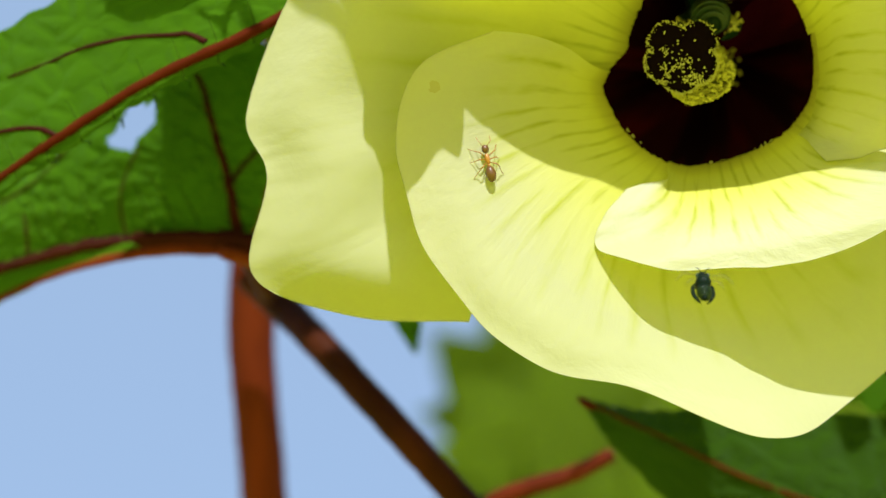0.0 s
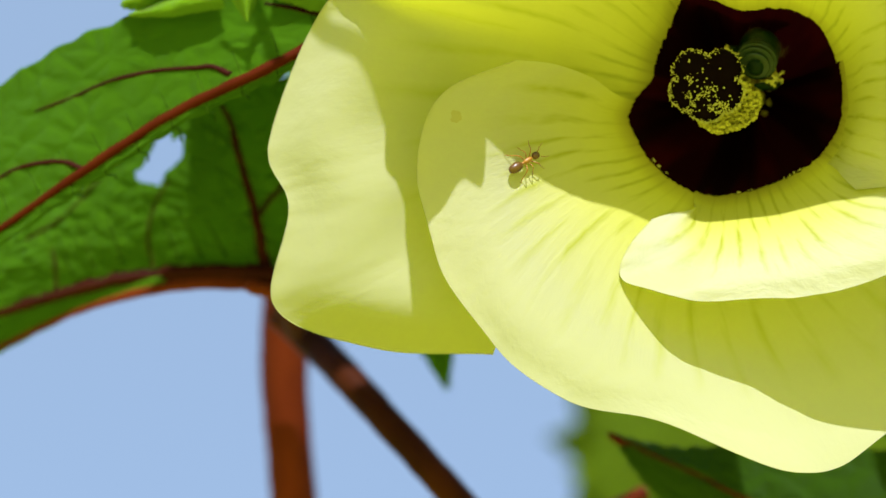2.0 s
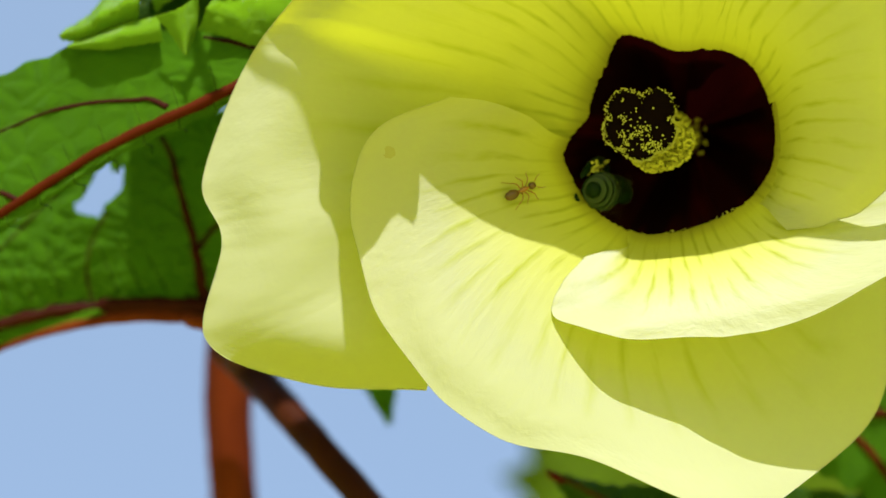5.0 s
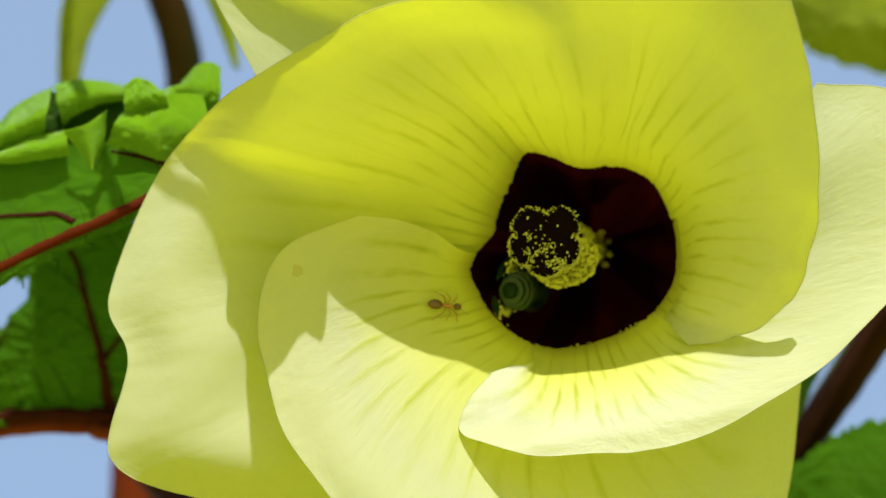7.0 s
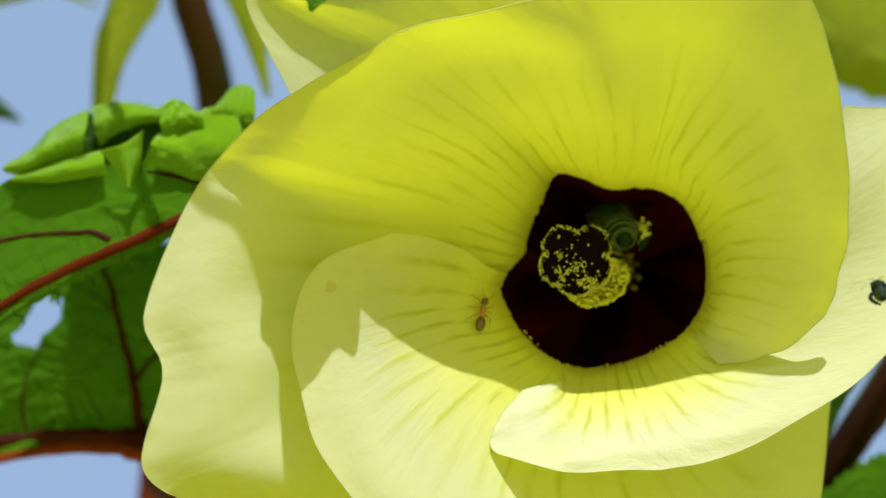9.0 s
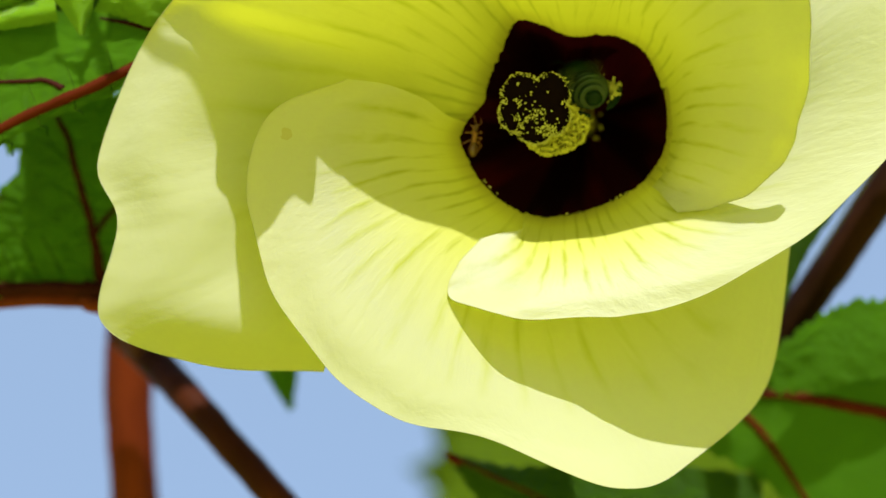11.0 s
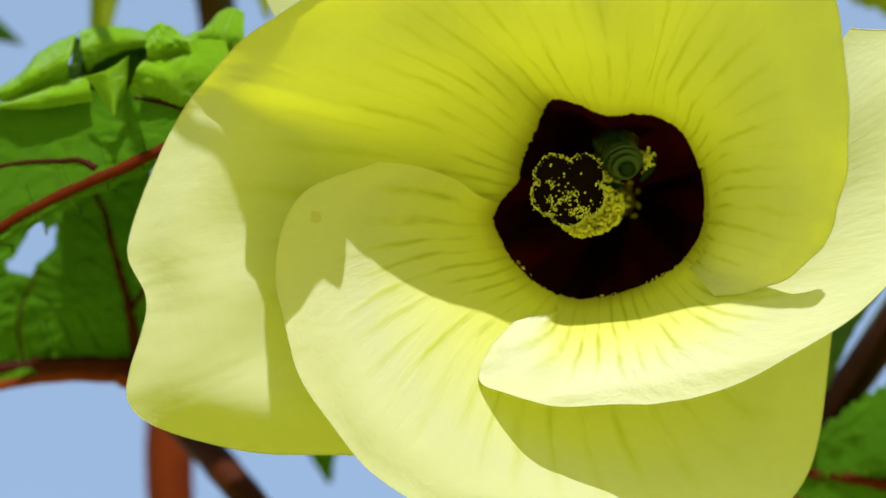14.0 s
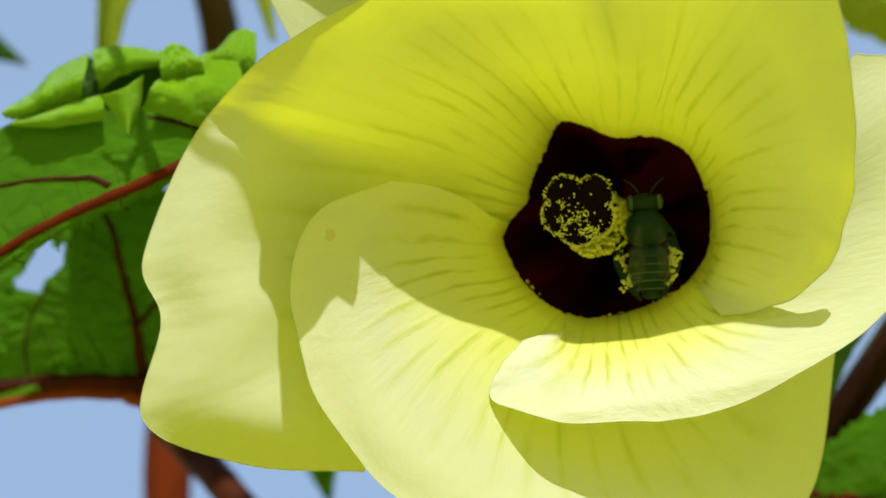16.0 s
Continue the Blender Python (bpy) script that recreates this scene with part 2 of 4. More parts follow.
def sheet(rows, across, along, shape=None, thick=0.0003, keep=None, marks=None):
    """A thin curved sheet that glides through rows of points (mm). shape(u, v, p) bends it further; keep(u, v, p) leaves holes."""
    rows = [[Vector(p) for p in r] for r in rows]
    bm = bmesh.new()
    grid = []
    for i in range(across + 1):
        u = i / across
        line = []
        for j in range(along + 1):
            v = j / along
            p = glide([glide(r, v) for r in rows], u)
            if shape:
                p = shape(u, v, p)
            line.append((bm.verts.new(p * MM), glide(marks, u).x if marks else u, v))
        grid.append(line)
    uvs = bm.loops.layers.uv.new("UVMap")
    for i in range(across):
        for j in range(along):
            four = (grid[i][j], grid[i + 1][j], grid[i + 1][j + 1], grid[i][j + 1])
            if keep and not keep((i + 0.5) / across, (j + 0.5) / along, sum((q[0].co for q in four), Vector()) / 4 / MM):
                continue
            f = bm.faces.new([q[0] for q in four])
            for loop, q in zip(f.loops, four):
                loop[uvs].uv = (q[1], q[2])
    for vert in [w for w in bm.verts if not w.link_faces]:
        bm.verts.remove(vert)
    bm.normal_update()
    if thick:
        fronts = bm.faces[:]
        backs = {w: bm.verts.new(w.co - w.normal * thick) for w in bm.verts[:]}
        rim = [e for e in bm.edges if len(e.link_faces) == 1]
        for f in fronts:
            g = bm.faces.new([backs[q.vert] for q in reversed(f.loops[:])])
            for new_loop, old in zip(g.loops, reversed(f.loops[:])):
                new_loop[uvs].uv = old[uvs].uv
        for e in rim:
            old = e.link_loops[0]
            a, b = old.vert, old.link_loop_next.vert
            g = bm.faces.new((b, a, backs[a], backs[b]))
            for new_loop, src in zip(g.loops, (old.link_loop_next, old, old, old.link_loop_next)):
                new_loop[uvs].uv = src[uvs].uv
    return bm


def tube(points, radii, sides=14, steps=40, knobbly=0.0, bm=None):
    """A round stem through points (mm) with radii (mm)."""
    points = [Vector(p) for p in points]
    radii = [Vector((r, 0, 0)) for r in radii]
    bm = bm or bmesh.new()
    rings = []
    side = None
    for j in range(steps + 1):
        s = j / steps
        p, r = glide(points, s), glide(radii, s).x
        way = (glide(points, min(1, s + 0.01)) - glide(points, max(0, s - 0.01))).normalized()
        if side is None:
            side = way.cross(Vector((0.3, 1, 0.2))).normalized()
        side = (side - way * side.dot(way)).normalized()
        up = way.cross(side)
        ring = []
        for k in range(sides):
            a = 2 * math.pi * k / sides
            n = side * math.cos(a) + up * math.sin(a)
            q = p + n * r * (1 + knobbly * noise.noise((p + n * r) * 0.25))
            ring.append(bm.verts.new(q * MM))
        rings.append(ring)
    for a, b in zip(rings, rings[1:]):
        for k in range(sides):
            bm.faces.new((a[k], a[(k + 1) % sides], b[(k + 1) % sides], b[k]))
    bm.faces.new(rings[0][::-1])
    bm.faces.new(rings[-1])
    return bm


def bead(bm, radius):
    """A fine rounded margin (mm) along a sheet's outer edge."""
    uvs = bm.loops.layers.uv.verify()
    rim = [e for e in bm.edges if len(e.link_faces) == 1 and all(q[uvs].uv.y > 0.3 for q in e.link_loops[0].face.loops)
           and abs(e.link_loops[0][uvs].uv.x - e.link_loops[0].link_loop_next[uvs].uv.x) > 1e-5]
    rings = {}
    for e in rim:
        l = e.link_loops[0]
        way = (l.link_loop_next.vert.co - l.vert.co).normalized()
        for q in (l, l.link_loop_next):
            if q.vert not in rings:
                n = q.vert.normal
                out = way.cross(n)
                rings[q.vert] = ([bm.verts.new(q.vert.co + (n * math.cos(a) + out * math.sin(a)) * radius * MM) for a in [math.pi / 3 * k for k in range(6)]], q[uvs].uv.copy())
    for e in rim:
        l = e.link_loops[0]
        (a, ua), (b, ub) = rings[l.vert], rings[l.link_loop_next.vert]
        for k in range(6):
            f = bm.faces.new((a[k], b[k], b[(k + 1) % 6], a[(k + 1) % 6]))
            for loop, uv in zip(f.loops, (ua, ub, ub, ua)):
                loop[uvs].uv = uv


BALLS = {}


def ball(seg):
    """Points and faces of a unit ball, kept for reuse."""
    if seg not in BALLS:
        rings = max(5, seg * 2 // 3)
        pts = [Vector((0, 0, 1))]
        for i in range(1, rings):
            t = math.pi * i / rings
            pts += [Vector((math.sin(t) * math.cos(2 * math.pi * k / seg), math.sin(t) * math.sin(2 * math.pi * k / seg), math.cos(t))) for k in range(seg)]
        pts.append(Vector((0, 0, -1)))
        faces = []
        for k in range(seg):
            n = (k + 1) % seg
            faces.append((0, 1 + k, 1 + n))
            for i in range(rings - 2):
                a = 1 + i * seg
                faces.append((a + k, a + seg + k, a + seg + n, a + n))
            faces.append((len(pts) - 1, len(pts) - 1 - seg + n, len(pts) - 1 - seg + k))
        BALLS[seg] = pts, faces
    return BALLS[seg]


def blob(bm, centre, radii, turn=None, seg=10, rough=0.0):
    """An egg-shaped lump (mm), added to bm."""
    pts, faces = ball(seg)
    m = turn or Matrix.Identity(3)
    c = Vector(centre)
    verts = []
    for p in pts:
        co = p * (1 + rough * noise.noise(p * 2.2 + c)) if rough else p
        verts.append(bm.verts.new((m @ Vector((co.x * radii[0], co.y * radii[1], co.z * radii[2])) + c) * MM))
    for f in faces:
        bm.faces.new([verts[k] for k in f])
    return bm


# ---- ground ----
def ground():
    bm = bmesh.new()
    n, half = 24, 400.0
    grid = [[bm.verts.new(((i / n - 0.5) * 2 * half, (j / n - 0.5) * 2 * half, 0.05 * noise.noise((i, j, 0)))) for j in range(n + 1)] for i in range(n + 1)]
    for i in range(n):
        for j in range(n):
            bm.faces.new((grid[i][j], grid[i + 1][j], grid[i + 1][j + 1], grid[i][j + 1]))
    tagged(link_mesh("ground", bm, GROUND), "unseen ground far below, bright yellow to bounce light up", "ground", kind="structure")


ground()

# ---- the flower ----
flower = thing("hibiscus_flower", "large pale yellow open hibiscus flower with a dark maroon eye", "flower")
EYE_MID = Vector((24.7, 24, -1.2))
EYE_DEEP = Vector((30.4, 58, 0.1))


# the dark eye's outline: degrees and mm
EYE_RIM = [(-23, 18.6), (10, 18.5), (40, 19.7), (62, 18.4), (78, 16.4), (86, 15.4), (96, 17.2), (116, 20.7), (135, 16.8), (165, 15.0), (187, 19.4),
           (213, 18.7), (239, 18.1), (258, 17.4), (286, 16.2), (314, 17.0), (337, 18.6), (370, 18.5)]


def eye_radius(a):
    a = (a + 23) % 360 - 23
    for (a0, r0), (a1, r1) in zip(EYE_RIM, EYE_RIM[1:]):
        if a0 <= a <= a1:
            return r0 + (r1 - r0) * (a - a0) / (a1 - a0)


def petal(ribs, eye, eye_depth, ripple, seed, label, frill=0.0, wrinkles=0.0):
    """ribs: angle at the eye, then three points outwards; the base runs down into the dark eye."""
    rows = []
    for a, *outer in ribs:
        w = Vector((math.cos(radians(a)), 0, math.sin(radians(a))))
        rim = EYE_MID + w * eye_radius(a) * eye * 0.975
        rim.y = eye_depth
        rows.append([EYE_DEEP + w * 1.0, rim, *outer])

    def shape(u, v, p):
        k = max(0.0, (v - 0.30) / 0.70)
        q = Vector((u * 9.0 + seed, v * 2.2, seed))
        n = noise.noise(q) * 1.0 + noise.noise(q * 2.7) * 0.45
        fine = noise.noise(Vector((u * 46.0 + seed, v * 4.0, 3.1))) * 0.07 + noise.noise(Vector((u * 110.0 + seed, v * 7.0, 5.3))) * (0.05 + wrinkles * max(0.0, k - 0.35)) * k
        if frill:
            fine += frill * max(0.0, (v - 0.8) / 0.2) * min(1.0, max(0.0, (u - 0.6) / 0.08)) * (noise.noise(Vector((u * 34.0, 2.2, seed))) + 0.5 * noise.noise(Vector((u * 80.0, 1.2, seed)))) / max(k, 0.1)
        edge = noise.noise(Vector((u * 14.0, seed, 7.7))) * 0.9 * max(0.0, (v - 0.86) / 0.14)
        out = (p - EYE_MID)
        out.y = 0
        out = out.normalized() if out.length > 1e-6 else Vector((0, 0, 1))
        calm = min(1.0, u / 0.12, (1 - u) / 0.12)  # neighbours meet along their sides
        return p + (Vector((0, -1, 0)) * (n * ripple * k + fine * k) + out * edge) * calm

    turn = [Vector((((ribs[0][0] - a) if abs(ribs[0][0] - ribs[1][0] - 10) < 30 and ribs[0][0] > ribs[1][0] else (a - ribs[0][0])) % 360 / 110.0, 0, 0)) for a, *_ in ribs]
    bm = sheet(rows, 200, 72, shape, 0, None, turn)
    bead(bm, 0.08)
    return part("petal", bm, PETAL, flower, label)


LEFT_PETAL = [
    (205, (-4.6, 23, -23.0), (-16.6, 13, -38.4), (-19.7, 14, -46.6)),
    (198, (-8.8, 22, -18.7), (-31.8, 5.2, -35.2), (-41.0, 7.6, -44.3)),
    (192, (-10.9, 23, -14.6), (-39.4, 3.2, -29.1), (-57.7, 3.3, -35.8)),
    (186, (-13.0, 23, -9.4), (-39.4, 3.6, -16.5), (-54.6, 4.3, -18.9)),
    (178, (-14.0, 22, -3.0), (-42.5, 4.3, -3.8), (-58.9, 7, -8.3)),
    (166, (-10.7, 17, 7.3), (-35.6, 4.5, 12.8), (-49.6, 8.5, 14.0)),
    (156, (-7.9, 13.5, 12.5), (-30.2, 0.3, 18.6), (-42.1, 2, 22.1)),
    (146, (-4.4, 10, 17.1), (-23.6, -2.4, 23.3), (-33.3, -5.4, 27.9)),
]
LEFT_RIM = [
    (131, (1.1, 7, 21.4), (-14.9, -4.6, 29.6), (-22.0, -10.4, 34.0)),
    (116, (6.3, 5.4, 25.2), (-5.2, -5.4, 35.2), (-11.8, -12.0, 39.5)),
    (104, (13.3, 5, 25.6), (5.4, -5.4, 36.8), (-0.4, -12.2, 42.2)),
    (90, (21.2, 5.4, 24.7), (16.8, -6.2, 36.6), (11.4, -11.2, 44.6)),
    (80, (26.8, 7, 24.2), (23.2, -5.0, 38.2), (19.4, -11.6, 46.6)),
    (72.5, (32.1, 9, 23.8), (31.8, -5.0, 40.0), (31.8, -12.2, 49.6)),
]
BACK_PETAL = [
    (158, (-9.0, 29, 18.4), (-22.2, 20, 25.1), (-32.0, 15, 28.2)),
    (145, (-2.6, 28, 27.9), (-27.2, 18, 41.4), (-41.8, 11, 49.3)),
    (132, (5.0, 31, 33.7), (-16.9, 17, 46.4), (-31.7, 12, 49.5)),
    (118, (12.6, 31, 34.7), (-4.5, 17, 51.5), (-18.4, 10, 61.1)),
    (104, (20.1, 31, 34.7), (11.9, 17, 53.6), (3.6, 9, 66.9)),
    (92, (26.6, 31, 33.7), (24.3, 17, 52.5), (21.5, 9, 65.9)),
    (74, (33.1, 31, 32.6), (36.6, 17, 52.5), (39.5, 9, 64.9)),
]
TOP_PETAL = [
    (72.5, (32.1, 9, 23.8), (31.8, -5.0, 40.0), (31.8, -12.2, 49.6)),
    (58, (34.6, 10, 22.1), (42.0, -5.0, 37.6), (48.0, -13.6, 50.6)),
    (42, (40.5, 9, 18.0), (49.8, -4.2, 28.2), (57.2, -13.0, 37.6)),
    (22, (45.4, 9, 10.1), (56.2, -2.6, 13.0), (62.2, -7.4, 14.6)),
    (0, (46.6, 11, 0.4), (57.6, 1.5, -0.6), (62.4, 0.6, -2.2)),
    (-12, (46.0, 13, -5.6), (54.6, 5.6, -8.6), (58.8, 4.2, -10.2)),
    (-24, (43.4, 15, -10.6), (49.0, 9.4, -13.0), (51.6, 7.6, -15.4)),
    (-36, (40.8, 16.5, -13.2), (42.4, 13, -15.4), (43.8, 11, -17.0)),
]
LIP = [
    (246, (16.5, 14.2, -20.2), (12.3, 12.6, -21.0), (8.9, 11.6, -21.9)),
    (249, (15.3, 12.2, -22.6), (9.1, 9.2, -24.8), (4.4, 7.6, -26.8)),
    (255, (16.6, 10.0, -25.0), (9.5, 5.6, -29.8), (3.4, 4.4, -31.9)),
    (262, (20.0, 8.5, -25.6), (17.1, 2.1, -31.4), (13.1, -0.2, -34.2)),
    (276, (26.5, 8.5, -25.0), (27.7, 2.2, -30.8), (28.4, -0.2, -34.6)),
]
RIGHT_PETAL = [
    (290, (32.5, 9, -23.8), (36.5, 2.4, -29.0), (40.0, -0.2, -32.9)),
    (308, (40.5, 9.6, -20.8), (50.1, 3.2, -24.2), (59.2, 0, -23.4)),
    (325, (45.6, 12.6, -15.9), (62.2, 6.0, -13.6), (75.0, 1.6, -10.8)),
    (345, (51.2, 17, -6.0), (69.2, 9.4, 2.1), (86.3, 6, 6.0)),
    (5, (52.6, 15, 4.2), (68.9, 11, 18.2), (81.6, 10, 26.6)),
    (20, (53.0, 17, 11.4), (62.8, 15, 23.6), (67.2, 14, 29.8)),
]
LOWER_PETAL = [
    (180, (-1.9, 14, 3.2), (-8.3, 8, 5.4), (-14.6, 4, 6.1)),
    (187, (-7.0, 12, -0.9), (-19.0, 4, 0.1), (-27.4, 1, 0.1)),
    (196, (-7.9, 11, -6.9), (-21.8, 3, -9.6), (-31.3, 0, -12.4)),
    (212, (-6.4, 10, -13.9), (-19.7, 1, -21.1), (-28.4, -2, -26.1)),
    (228, (-1.4, 9, -20.8), (-13.7, -2, -34.2), (-19.5, -4, -41.3)),
]
DROOP = [
    (243, (5.6, 9, -27.8), (-2.3, -2, -43.8), (-6.5, -5, -51.0)),
    (256, (11.6, 10, -31.9), (9.2, 0, -48.9), (11.0, -3, -55.8)),
    (268, (19.8, 12, -34.2), (25.1, 4.5, -52.8), (30.9, -1, -64.4)),
    (280, (30.2, 15, -34.6), (39.9, 12, -52.3), (44.8, 8, -62.4)),
    (292, (41.0, 19, -33.0), (55.7, 20, -45.6), (62.5, 20, -48.8)),
    (303, (46.7, 22, -25.0), (59.2, 24, -22.6), (68.0, 26, -20.1)),
]
petal(BACK_PETAL, 1.0, 33, 0.5, 15.0, "pale yellow petal behind the others")
petal(TOP_PETAL, 1.0, 24.5, 0.3, 1.0, "pale yellow petal in shade with sunlit rim")
petal(LEFT_PETAL + LEFT_RIM, 1.0, 24.5, 0.08, 4.0, "pale yellow petal, sunlit and wrinkled at its notched edge", 0.15, 0.28)
petal(LOWER_PETAL + DROOP, 1.0, 22, 0.45, 8.0, "pale yellow drooping petal, half sunlit")
petal(LIP + RIGHT_PETAL, 1.0, 22.4, 0.4, 12.0, "pale yellow petal with a sunlit rolled lip and fine veins")


def column():
    """The staminal column with its dark lobed stigma and yellow anthers."""
    base, tip = Vector((31.4, 56, -1.1)), Vector((20.7, 17, -0.9))
    col = part("staminal_column", tube([base, base.lerp(tip, 0.5) + Vector((0, 0, -1)), tip], [3.0, 2.6, 2.4], 14, 12), ANTHER, flower,
               "pale yellow column crowded with anthers")
    bm = bmesh.new()
    rng = random.Random(3)
    for k in range(150):
        s = rng.uniform(0.25, 0.98)
        a = rng.uniform(0, 2 * math.pi)
        p = base.lerp(tip, s) + Vector((math.cos(a), rng.uniform(-0.3, 0.3), math.sin(a))) * rng.uniform(3.0, 5.2)
        blob(bm, p, (rng.uniform(0.4, 0.7), rng.uniform(0.4, 0.7), rng.uniform(0.35, 0.55)), None, 6, 0.3)
    anthers = part("anther_tuft", bm, ANTHER, flower, "crowded powdery yellow anthers")
    tagged(anthers, kind="stuff")
    mid = Vector((18.5, 13, 1.6))
    bm = bmesh.new()
    lobes = ((-2.6, 2.4, 3.5), (2.5, 2.5, 3.4), (-3.2, -1.2, 3.4), (2.7, -1.5, 3.5), (-0.2, -3.2, 3.4), (0, 0, 3.6))
    for x, z, r in lobes:
        blob(bm, mid + Vector((x, 0.4 * abs(x) / 3, z)), (r, 1.7, r), None, 18, 0.06)
    st = part("stigma", bm, STIGMA, flower, "velvety blackish maroon lobed stigma")
    bm = bmesh.new()
    for k in range(2400):
        x, z, r = rng.choice(lobes[:5])
        a = rng.uniform(0, 2 * math.pi)
        d = r + 0.1 + rng.gauss(0, 0.16) - (rng.expovariate(1.8) if rng.random() < 0.25 else 0.0)
        x, z = x + d * math.cos(a), z + d * math.sin(a)
        if any(math.hypot(x - lx, z - lz) < lr - 0.7 for lx, lz, lr in lobes) or rng.random() > 0.62 - 0.05 * z:
            continue
        g = rng.uniform(0.06, 0.16)
        blob(bm, mid + Vector((x, -0.9 + rng.uniform(-0.6, 0.9), z)), (g, g, g), None, 6)
    for k in range(200):
        a, r = rng.uniform(0, 2 * math.pi), 5.6 * math.sqrt(rng.random())
        x, z = r * math.cos(a), r * math.sin(a)
        if rng.random() < 0.86 and not (abs(x + 0.5 + 0.5 * z) < 1.4 and z < -0.5):
            continue
        g = rng.uniform(0.08, 0.22)
        blob(bm, mid + Vector((x, -1.72, z)), (g, g, g), None, 6)
    for cx, cz in ((-1.4, -2.2), (-0.3, -1.5), (0.8, -0.9), (-3.0, 0.6), (-3.4, -2.0), (0.4, -4.2), (1.7, -3.8), (3.2, -4.0), (-2.6, -3.6)):
        for k in range(22):
            g = rng.uniform(0.07, 0.17)
            blob(bm, mid + Vector((cx + rng.gauss(0, 0.42), -1.75 + rng.gauss(0, 0.1), cz + rng.gauss(0, 0.36))), (g, g, g), None, 6)
    for k in range(20):
        a = rng.choice((rng.uniform(212, 226), rng.uniform(252, 284), rng.uniform(300, 312)))
        g = rng.uniform(0.10, 0.2)
        w = Vector((math.cos(radians(a)), 0, math.sin(radians(a))))
        blob(bm, EYE_MID + w * (eye_radius(a) + rng.uniform(-0.2, 0.15)) + Vector((0, -2.6, 0)), (g, g, g * 1.4), None, 6)
    tagged(part("pollen", bm, POLLEN, flower, "bright yellow pollen grains"), kind="stuff")
    bm = bmesh.new()
    for k in range(760):
        a, d = rng.uniform(0, 2 * math.pi), math.sqrt(rng.random())
        p = mid + Vector((4.4 + 5.8 * d * math.cos(a), 3.0 + rng.uniform(-1.0, 4.0) + 2.0 * d * math.cos(a), -4.2 + 4.4 * d * math.sin(a) + 1.2 * math.cos(a)))
        g = rng.uniform(0.22, 0.48)
        blob(bm, p, (g, g * 0.9, g * 0.85), None, 6, 0.4)
    tagged(part("anther_tuft", bm, ANTHER, flower, "powdery yellow anthers below the stigma"), kind="stuff")


column()


def calyx():
    """The stalk behind the flower, and green bracts round its base."""
    for k in range(8):
        a = radians(45 * k + 10)
        w = Vector((math.cos(a), 0, math.sin(a)))
        t = Vector((-w.z, 0, w.x)) * 2.6
        b, m, e = EYE_DEEP + Vector((0, 12, 0)) + w * 6, EYE_DEEP + Vector((0, 4, 0)) + w * 14, EYE_DEEP + Vector((0, -4, 0)) + w * 24
        part("bract", sheet([[b - t * 0.6, m - t, e], [b, m, e], [b + t * 0.6, m + t, e]], 6, 14, None, 0.0004), CALYX, flower, "narrow green bract")
    part("pedicel", tube([EYE_DEEP, (39.6, 75, -9.9), (59.3, 80, -45.7), (67.4, 70, -64.1)], [5, 4.5, 4, 4], 12, 24), STEM_GREEN, flower, "green flower stalk")


calyx()

# ---- the plant ----
plant = thing("hibiscus_plant", "red-stemmed hibiscus plant with toothed green leaves", "plant")


def leaf(rows, parent, material, label, teeth=1.2, seed=0.0, keep=None, across=56, along=90, ruffle=1.2, grain=1.0, quilt=0.0, cell=5.0):
    """A blade that glides through rows running from its base to its tip; both margins toothed, surface puckered."""
    def shape(u, v, p):
        rim = max(0.0, (abs(u - 0.5) - 0.40) / 0.10)
        saw = 0.5 + 0.5 * math.sin(v * 70 + seed + 2.5 * noise.noise(Vector((v * 9, seed, 1.5))))
        n = noise.noise(Vector((u * 9 * grain + seed, v * 13 * grain, seed))) + 0.5 * noise.noise(Vector((u * 22 * grain, v * 30 * grain, seed)))
        if quilt:
            near, second = noise.voronoi(Vector((p.x / cell, seed, p.z / cell * 1.3)) + noise.noise_vector(p * 0.12) * 0.4)[0][:2]
            n += quilt / ruffle * min(1.0, (second - near) * 2.2)
        q = p + Vector((0, -1, 0.25)) * n * ruffle
        if rim > 0:
            q += Vector((0, 0, 1 if u > 0.5 else -1)) * (saw - 0.5) * teeth * rim
        return q
    return part("leaf", sheet(rows, across, along, shape, 0.0003, keep), material, parent, label)


def vein(parent, points, radii, label="", material=None):
    """A rib that lies on its leaf's near face."""
    tree = BVHTree.FromPolygons([w.co for w in parent.data.vertices], [f.vertices for f in parent.data.polygons])
    points = [Vector(p) for p in points]
    laid, last = [], None
    for k in range(25):
        p = glide(points, k / 24)
        hit = tree.ray_cast(Vector((p.x * MM, -0.2, p.z * MM)), Vector((0, 1, 0)))[0]
        if hit is not None:
            last = hit.y / MM
        laid.append((p.x, p.y if last is None else last, p.z))
    return part("vein", tube(laid, radii if len(radii) == 25 else [glide([Vector((a, 0, 0)) for a in radii], k / 24).x for k in range(25)], 8, 60, 0.2), material or VEIN, parent, label)


def inside(poly, x, z):
    odd = False
    for (ax, _, az), (bx, _, bz) in zip(poly, poly[1:] + poly[:1]):
        if (az > z) != (bz > z) and x < (bx - ax) * (z - az) / (bz - az) + ax:
            odd = not odd
    return odd


